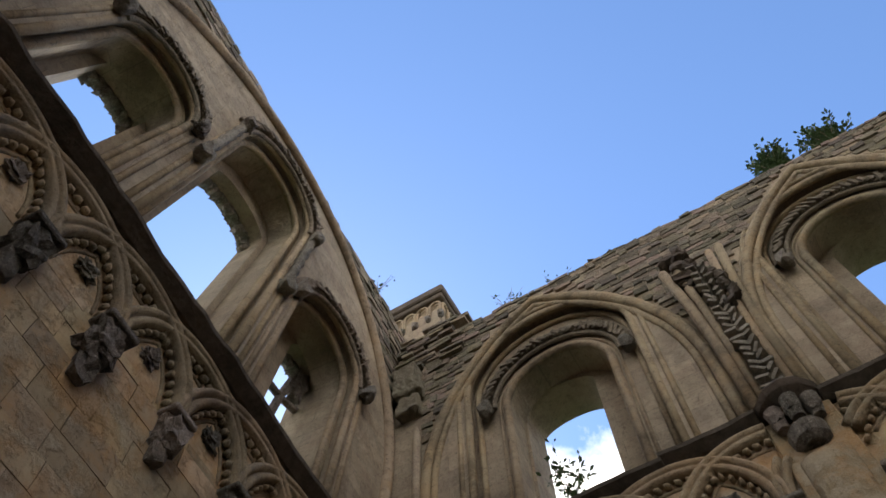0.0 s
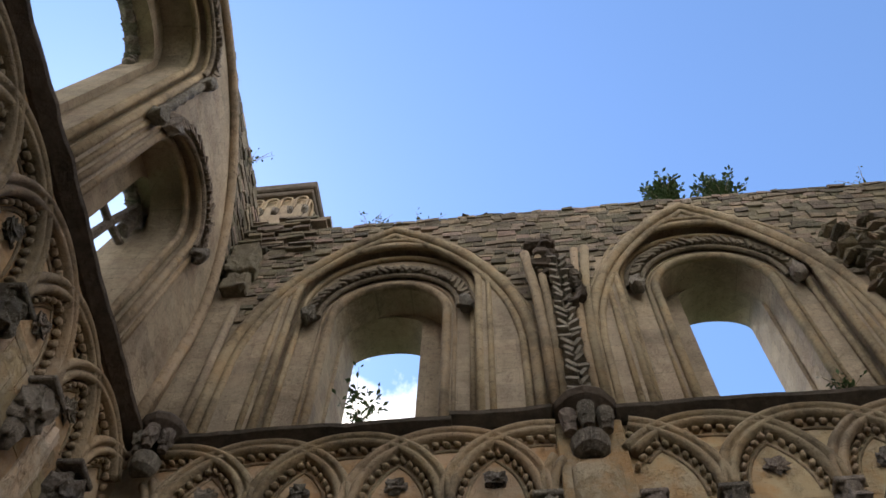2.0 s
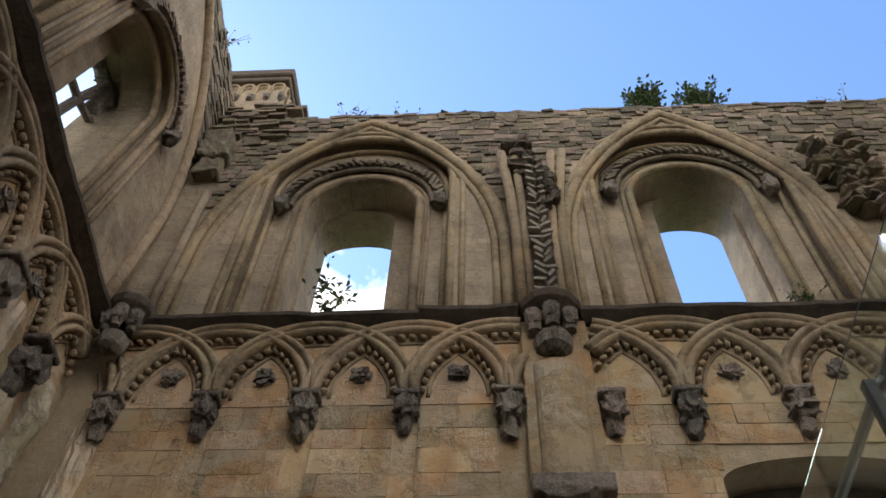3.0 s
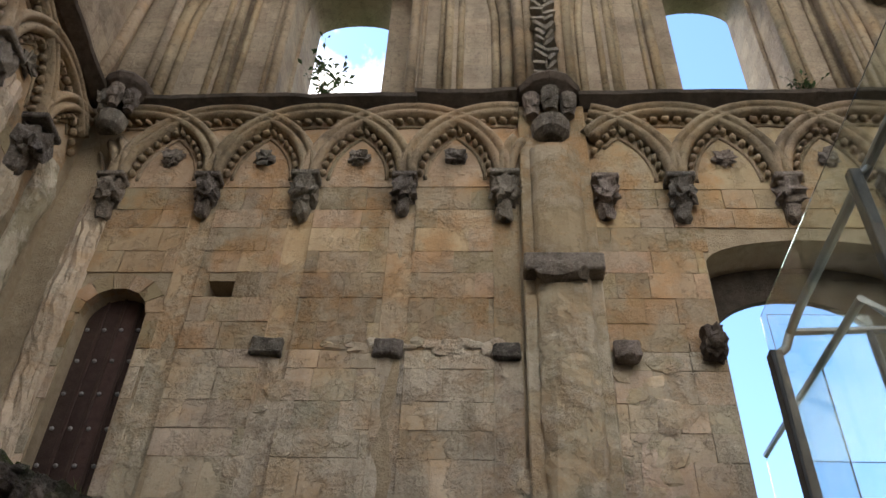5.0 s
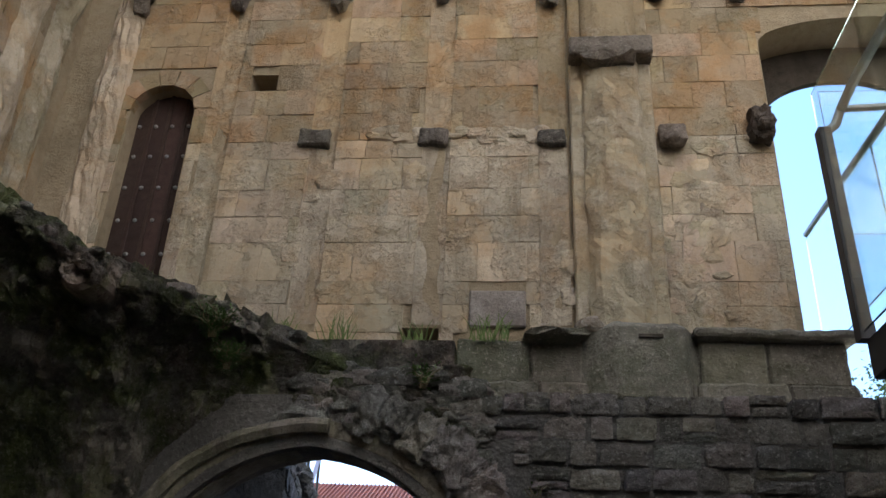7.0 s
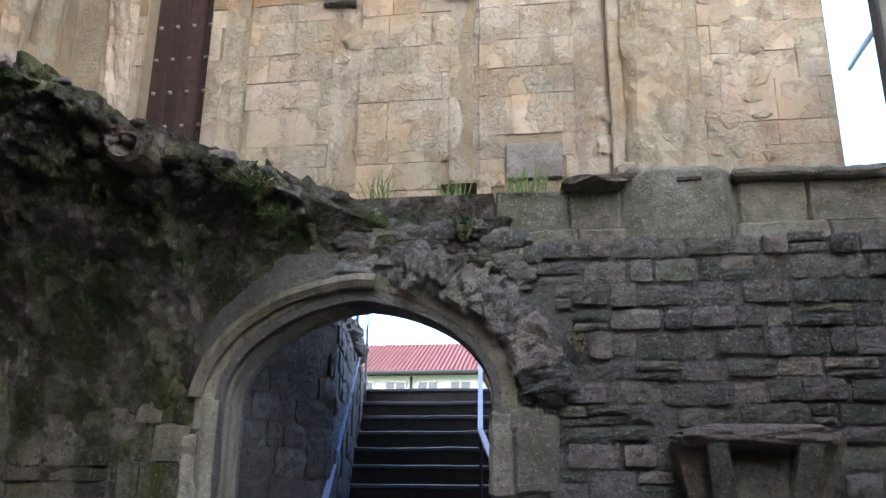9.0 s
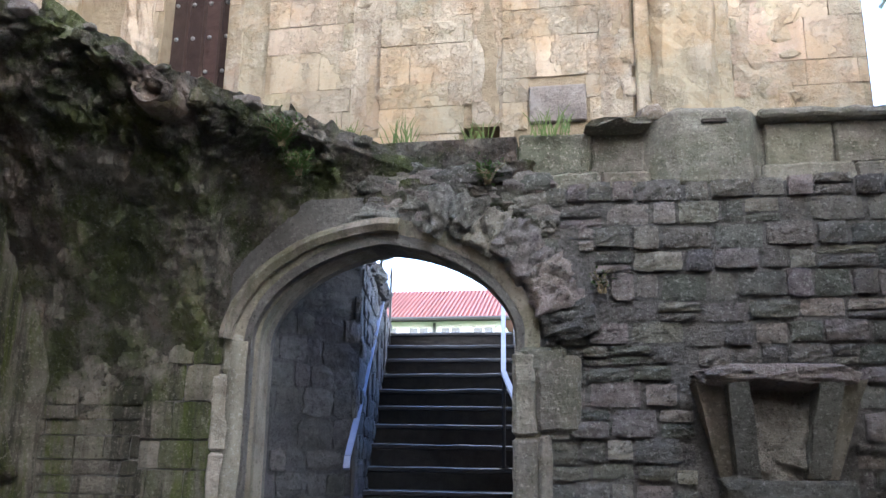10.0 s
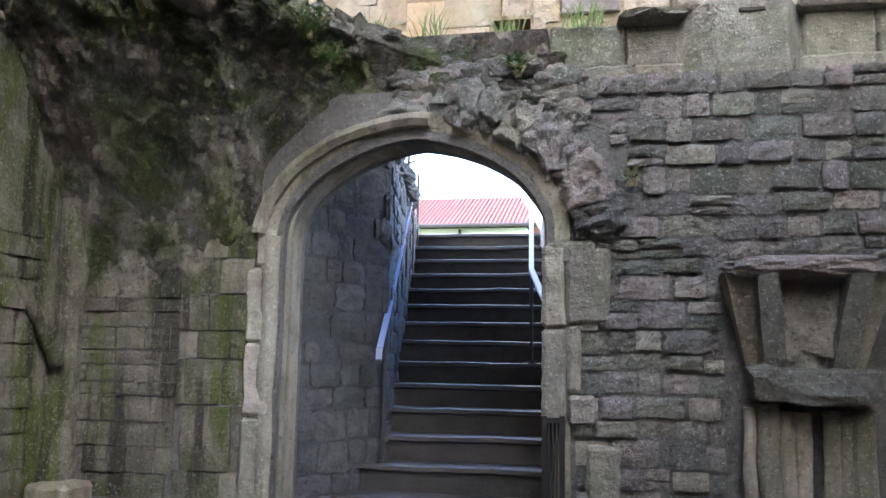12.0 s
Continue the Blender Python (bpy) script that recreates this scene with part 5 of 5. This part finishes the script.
shrub("fern", "bright green creeping weeds on the vault core", (-1.80, 4.40, 3.30), 0.17, 0.2, 30, 40, 0.022, 9, FERN)
shrub("fern", "bright green trailing weeds over the vault edge", (-1.70, 4.44, 3.12), 0.14, 0.16, 28, 36, 0.022, 10, FERN)
shrub("fern", "small green weed in the rubble", (-0.62, 4.85, 3.15), 0.18, 0.14, 8, 12, 0.04, 11, FERN)
shrub("fern", "small green weeds in the wall joints", (0.06, 4.85, 2.45), 0.16, 0.08, 6, 8, 0.03, 12, FERN)


def tuft(label, at, h, n, seed):
    rng = random.Random(seed)
    b = bmesh.new()
    for i in range(n):
        p = Vector(at) + Vector((rng.uniform(-0.09, 0.09), rng.uniform(-0.04, 0.04), 0))
        d = Vector((rng.uniform(-0.5, 0.5), rng.uniform(-0.4, 0.2), 1)).normalized()
        hh = h * rng.uniform(0.4, 1)
        q = p + d * hh * 0.6
        t = q + (d + Vector((rng.uniform(-0.5, 0.5), 0, -0.2))) * hh * 0.4
        w = Vector((0.004, 0, 0))
        v = [b.verts.new(k) for k in (p - w, p + w, q + w * 0.8, q - w * 0.8, t)]
        b.faces.new((v[0], v[1], v[2], v[3]))
        b.faces.new((v[3], v[2], v[4]))
    tagged(part("grass_tuft", b, GRASS), label, "grass", "grass tufts")


for k, (x, y, z, h, n) in enumerate(((-1.25, 5.1, 3.5, 0.3, 26), (-0.72, 5.12, 3.5, 0.24, 24), (-0.28, 5.12, 3.56, 0.26, 22), (-0.18, 5.1, 3.56, 0.2, 14), (-2.55, 4.9, 3.7, 0.4, 10), (-3.3, 4.5, 3.85, 0.4, 8), (-1.6, 5.0, 3.55, 0.2, 16), (-0.75, 5.0, 3.45, 0.14, 20))):
    tuft("thin green grass tuft on the broken ledge", (x, y, z), h, n, k)

# ---- beyond: tiled building and trees ----
house = thing("house", "long low white house with a red tiled roof", "house")
HY = 25.0
part("wall", cube(-16, HY, G, -2.7, HY + 6, 5.55), WHITE, house)
b = bmesh.new()
vv = [b.verts.new(q) for q in ((-16.2, HY - 0.4, 5.6), (-2.35, HY - 0.4, 5.6), (-3.2, HY + 3, 7.1), (-16.2, HY + 3, 7.1), (-2.35, HY + 6.4, 5.6), (-16.2, HY + 6.4, 5.6))]
for f in ((0, 1, 2, 3), (3, 2, 4, 5), (1, 4, 2), (0, 3, 5), (0, 5, 4, 1)):
    b.faces.new([vv[k] for k in f])
roof = part("roof", b, TILE, house, "red clay tile roof")
for k in range(70):
    x = -12 + k * 0.135
    b = bmesh.new()
    tube(b, [(x, HY - 0.42, 5.62), (x, HY + 2.95, 7.11)], 0.03, 5)
    part("tile_roll", b, TILE, roof)
b = bmesh.new()
tube(b, [(-16, HY - 0.47, 5.56), (-2.35, HY - 0.47, 5.56)], 0.07, 7)
part("gutter", b, IRON, house, "black gutter")
for k in range(9):
    x = -11.6 + k * 1.0
    wdw = part("window", cube(x, HY - 0.04, 4.5, x + 0.7, HY + 0.02, 5.4, bev=0.02), WHITE, house)
    part("pane", cube(x + 0.06, HY - 0.055, 4.56, x + 0.32, HY - 0.035, 5.34), PANE, wdw)
    part("pane", cube(x + 0.38, HY - 0.055, 4.56, x + 0.64, HY - 0.035, 5.34), PANE, wdw)
for k in (2, 5):
    b = bmesh.new()
    tube(b, [(-9.75 + k, HY - 0.1, G), (-9.75 + k, HY - 0.1, 5.5)], 0.05, 6)
    part("downpipe", b, IRON, house)


def tree(at, h, w, seed):
    rng = random.Random(seed)
    th = thing("tree", "broad leafy green tree beyond the ruin", "tree", "trees beyond")
    bt, bl = bmesh.new(), bmesh.new()
    at = Vector(at)
    tube(bt, [at, at + Vector((0.1, 0, h * 0.3)), at + Vector((0, 0.1, h * 0.65))], [0.28, 0.22, 0.08], 8)
    for i in range(26):
        a = rng.uniform(0, 6.28)
        z0 = h * rng.uniform(0.25, 0.6)
        end = at + Vector((math.cos(a) * w * rng.uniform(0.3, 1), math.sin(a) * w * rng.uniform(0.3, 1), z0 + h * rng.uniform(0.1, 0.4)))
        tube(bt, [at + Vector((0, 0, z0)), (at + Vector((0, 0, z0))).lerp(end, 0.5) + Vector((0, 0, 0.2)), end], [0.09, 0.05, 0.015], 5)
        for q in range(420):
            p = end + Vector((rng.gauss(0, 0.55), rng.gauss(0, 0.55), rng.gauss(0, 0.45)))
            leaf(bl, p, Vector((rng.uniform(-1, 1), rng.uniform(-1, 1), rng.uniform(-0.5, 0.5))), 0.17, Vector((rng.uniform(-1, 1), rng.uniform(-1, 1), 1)))
    part("trunk", bt, BARK, th)
    part("crown", bl, LEAF, th)


tree((12.5, 24, G), 7.6, 2.4, 1)
tree((15.5, 27, G), 8.6, 2.8, 2)

# ---- stones laid last ----
ASH = [stone_mesh("ashlar_block", ASHLAR, 100 + i, 0.12, close=(0.999, 0.998)) for i in range(10)]
WRM = [stone_mesh("ashlar_block", WARM, 150 + i, 0.12, close=(0.999, 0.998)) for i in range(8)]
RUB = [stone_mesh("rubble_stone", RUBBLE, 200 + i, 0.5, 4, 3, close=(0.985, 0.965)) for i in range(14)]
BLU = [stone_mesh("lias_block", BLUE, 300 + i, 0.85, 4, 3) for i in range(8)]
CRY = [stone_mesh("crypt_block", CRYPTWALL, 400 + i, 0.35, close=(0.997, 0.99)) for i in range(8)]


def cut(x0, x1, za, zb):
    return lambda lo, hi: (x0, x1) if hi > za + 0.01 and lo < zb - 0.01 else None


def cut_arch(cx, half, spring, rise, extra):
    def f(lo, hi):
        if lo < spring:
            return cx - half - 0.012, cx + half + 0.012
        t = (lo - spring) / (rise + extra)
        if t < 1:
            k = (half + extra) * math.sqrt(1 - t * t)
            return cx - k, cx + k
    return f


b = cube(-0.385, 5.222, 3.70, -0.0, 5.27, 3.965, bev=0.01)
part("scraped_block", b, stone("scraped_pale_stone", (0.42, 0.37, 0.30), (0.20, 0.16, 0.15), (0.6, 0.56, 0.5), 4, 0.8, 0, grime=0.8), wall_south, "pale scraped and stained block")
ops = [cut(-0.39, 0.0, 3.69, 3.97), cut_arch(-2.895, 0.265, 5.55, 0.24, 0.16), cut_arch(2.62, 0.83, 6.08, 0.24, 0.03), cut(-2.2, -1.98, 5.72, 5.88), cut(-0.835, -0.585, 3.54, 3.7), cut(PIL0 - 0.005, PIL1 + 0.005, 3, 8)]
for x in (-2.40, -1.54, -0.67, 0.20):
    ops.append(cut(x - 0.10, x + 0.10, 3.72, 7.1))
    for za, zb, stone_kind in ((3.72, 5.22, ASHLAR), (5.22, 6.62, WARM)):
        b = bmesh.new()
        rows = []
        for k in range(31):
            z = za + (zb - za) * k / 30
            rows.append([b.verts.new((x + 0.105 * math.sin(a), 5.237 + 0.018 * math.cos(a) + noise.noise(Vector((a, z * 4, x))) * (0.006 if z > 5.3 else 0.016), z)) for a in [math.pi * (i / 8 - 0.5) for i in range(9)]])
        for q, w in zip(rows, rows[1:]):
            for i in range(8):
                b.faces.new((q[i], q[i + 1], w[i + 1], w[i]))
        part("shaft_groove", b, stone_kind, wall_south, "hollow where a lost shaft stood")
lay("ashlar_block", ASH, courses(-3.45, 3.9, 3.66, 5.22, (0.17, 0.32), (0.2, 0.46), 3, ops), wall_south, 5.257, 0.047, 4, uneven=0.005, gap=0.002)
lay("ashlar_block", WRM, courses(-3.45, 3.9, 5.22, 6.93, (0.19, 0.3), (0.24, 0.48), 33, ops), wall_south, 5.257, 0.047, 5, uneven=0.0035, gap=0.002)
lay("ashlar_block", ASH, courses(-3.45, -0.45, 3.5, 3.66, (0.15, 0.17), (0.24, 0.5), 13, ops), wall_south, 5.257, 0.047, 4, uneven=0.006, gap=0.002)
lay("ashlar_block", WRM, courses(-4.9, -0.15, 3.66, 6.93, (0.2, 0.3), (0.26, 0.5), 23), wall_west, 0.0, 0.045, 24, LEFT, gap=0.002, uneven=0.004)
rops = [cut_arch(AX, AH + 0.17, AS, AR, 0.42), cut(0.55, 1.38, 0, 1.98)]
rops.append(cut(0.46, 0.58, 2.0, 2.09))


def rough_courses(cells, seed):
    """Uneven courses: wavering beds, some stones split into two thin ones."""
    rng = random.Random(seed)
    for x, z, w, h in cells:
        z += 0.045 * noise.noise(Vector((x * 1.1, z * 0.4, 3))) + rng.uniform(-0.006, 0.006)
        if h > 0.11 and rng.random() < 0.16:
            f = rng.uniform(0.38, 0.62)
            yield x, z - h / 2 + h * f / 2, w, h * f
            yield x, z + h / 2 - h * (1 - f) / 2, w, h * (1 - f)
        else:
            k = rng.uniform(0.86, 1.04)
            yield x, z + rng.uniform(-0.5, 0.5) * h * (1 - k), w * rng.uniform(0.93, 1.0), h * k


lay("rubble_stone", RUB, rough_courses(courses(-0.33, 2.15, 0.0, 3.16, (0.095, 0.175), (0.13, 0.33), 6, rops), 5), wall_crypt, 4.93, 0.064, 7, uneven=0.02, gap=0.012)
CRM = CRY + [stone_mesh("crypt_block", CRYPT, 450 + i, 0.5, 4, 3, close=(0.995, 0.985)) for i in range(5)]
lay("crypt_block", CRY, courses(-3.66, -2.82, 0.0, 2.3, (0.08, 0.17), (0.14, 0.34), 8), wall_crypt, 4.93, 0.06, 9, uneven=0.016, gap=0.006)
lay("crypt_block", CRM, courses(-2.82, AX - AH - 0.2, 0.0, 2.3, (0.16, 0.42), (0.2, 0.42), 48), wall_crypt, 4.93, 0.055, 19, uneven=0.012, gap=0.004)
WESTC = Matrix(((0, -1, 0, -3.66), (1, 0, 0, 0), (0, 0, 1, 0), (0, 0, 0, 1)))
lay("crypt_block", CRY, courses(2.6, 4.6, 0.2, 2.3, (0.12, 0.22), (0.2, 0.45), 18), wc, 0.0, 0.07, 19, WESTC, uneven=0.02, gap=0.006)
# passage wall blocks, on the skewed side of the stair
def along(p, q):
    d = math.atan2(q[1] - p[1], q[0] - p[0])
    return Matrix.Translation((p[0], p[1], 0)) @ Matrix.Rotation(d, 4, "Z"), math.hypot(q[0] - p[0], q[1] - p[1])


for k in (0, 1):
    Mp, Lp = along(PW[k], PW[k + 1])
    lay("lias_block", BLU, courses(0.0, Lp, 0.2, 3.02, (0.13, 0.26), (0.14, 0.36), 28 + k), pw, 0.0, 0.045, 29, Mp, uneven=0.012, gap=0.008)
lay("lias_block", BLU, courses(0.4, 2.4, 3.02, 3.16, (0.1, 0.14), (0.2, 0.4), 38), pw, 0.1, 0.2, 39, Mp, uneven=0.03, gap=0.01)
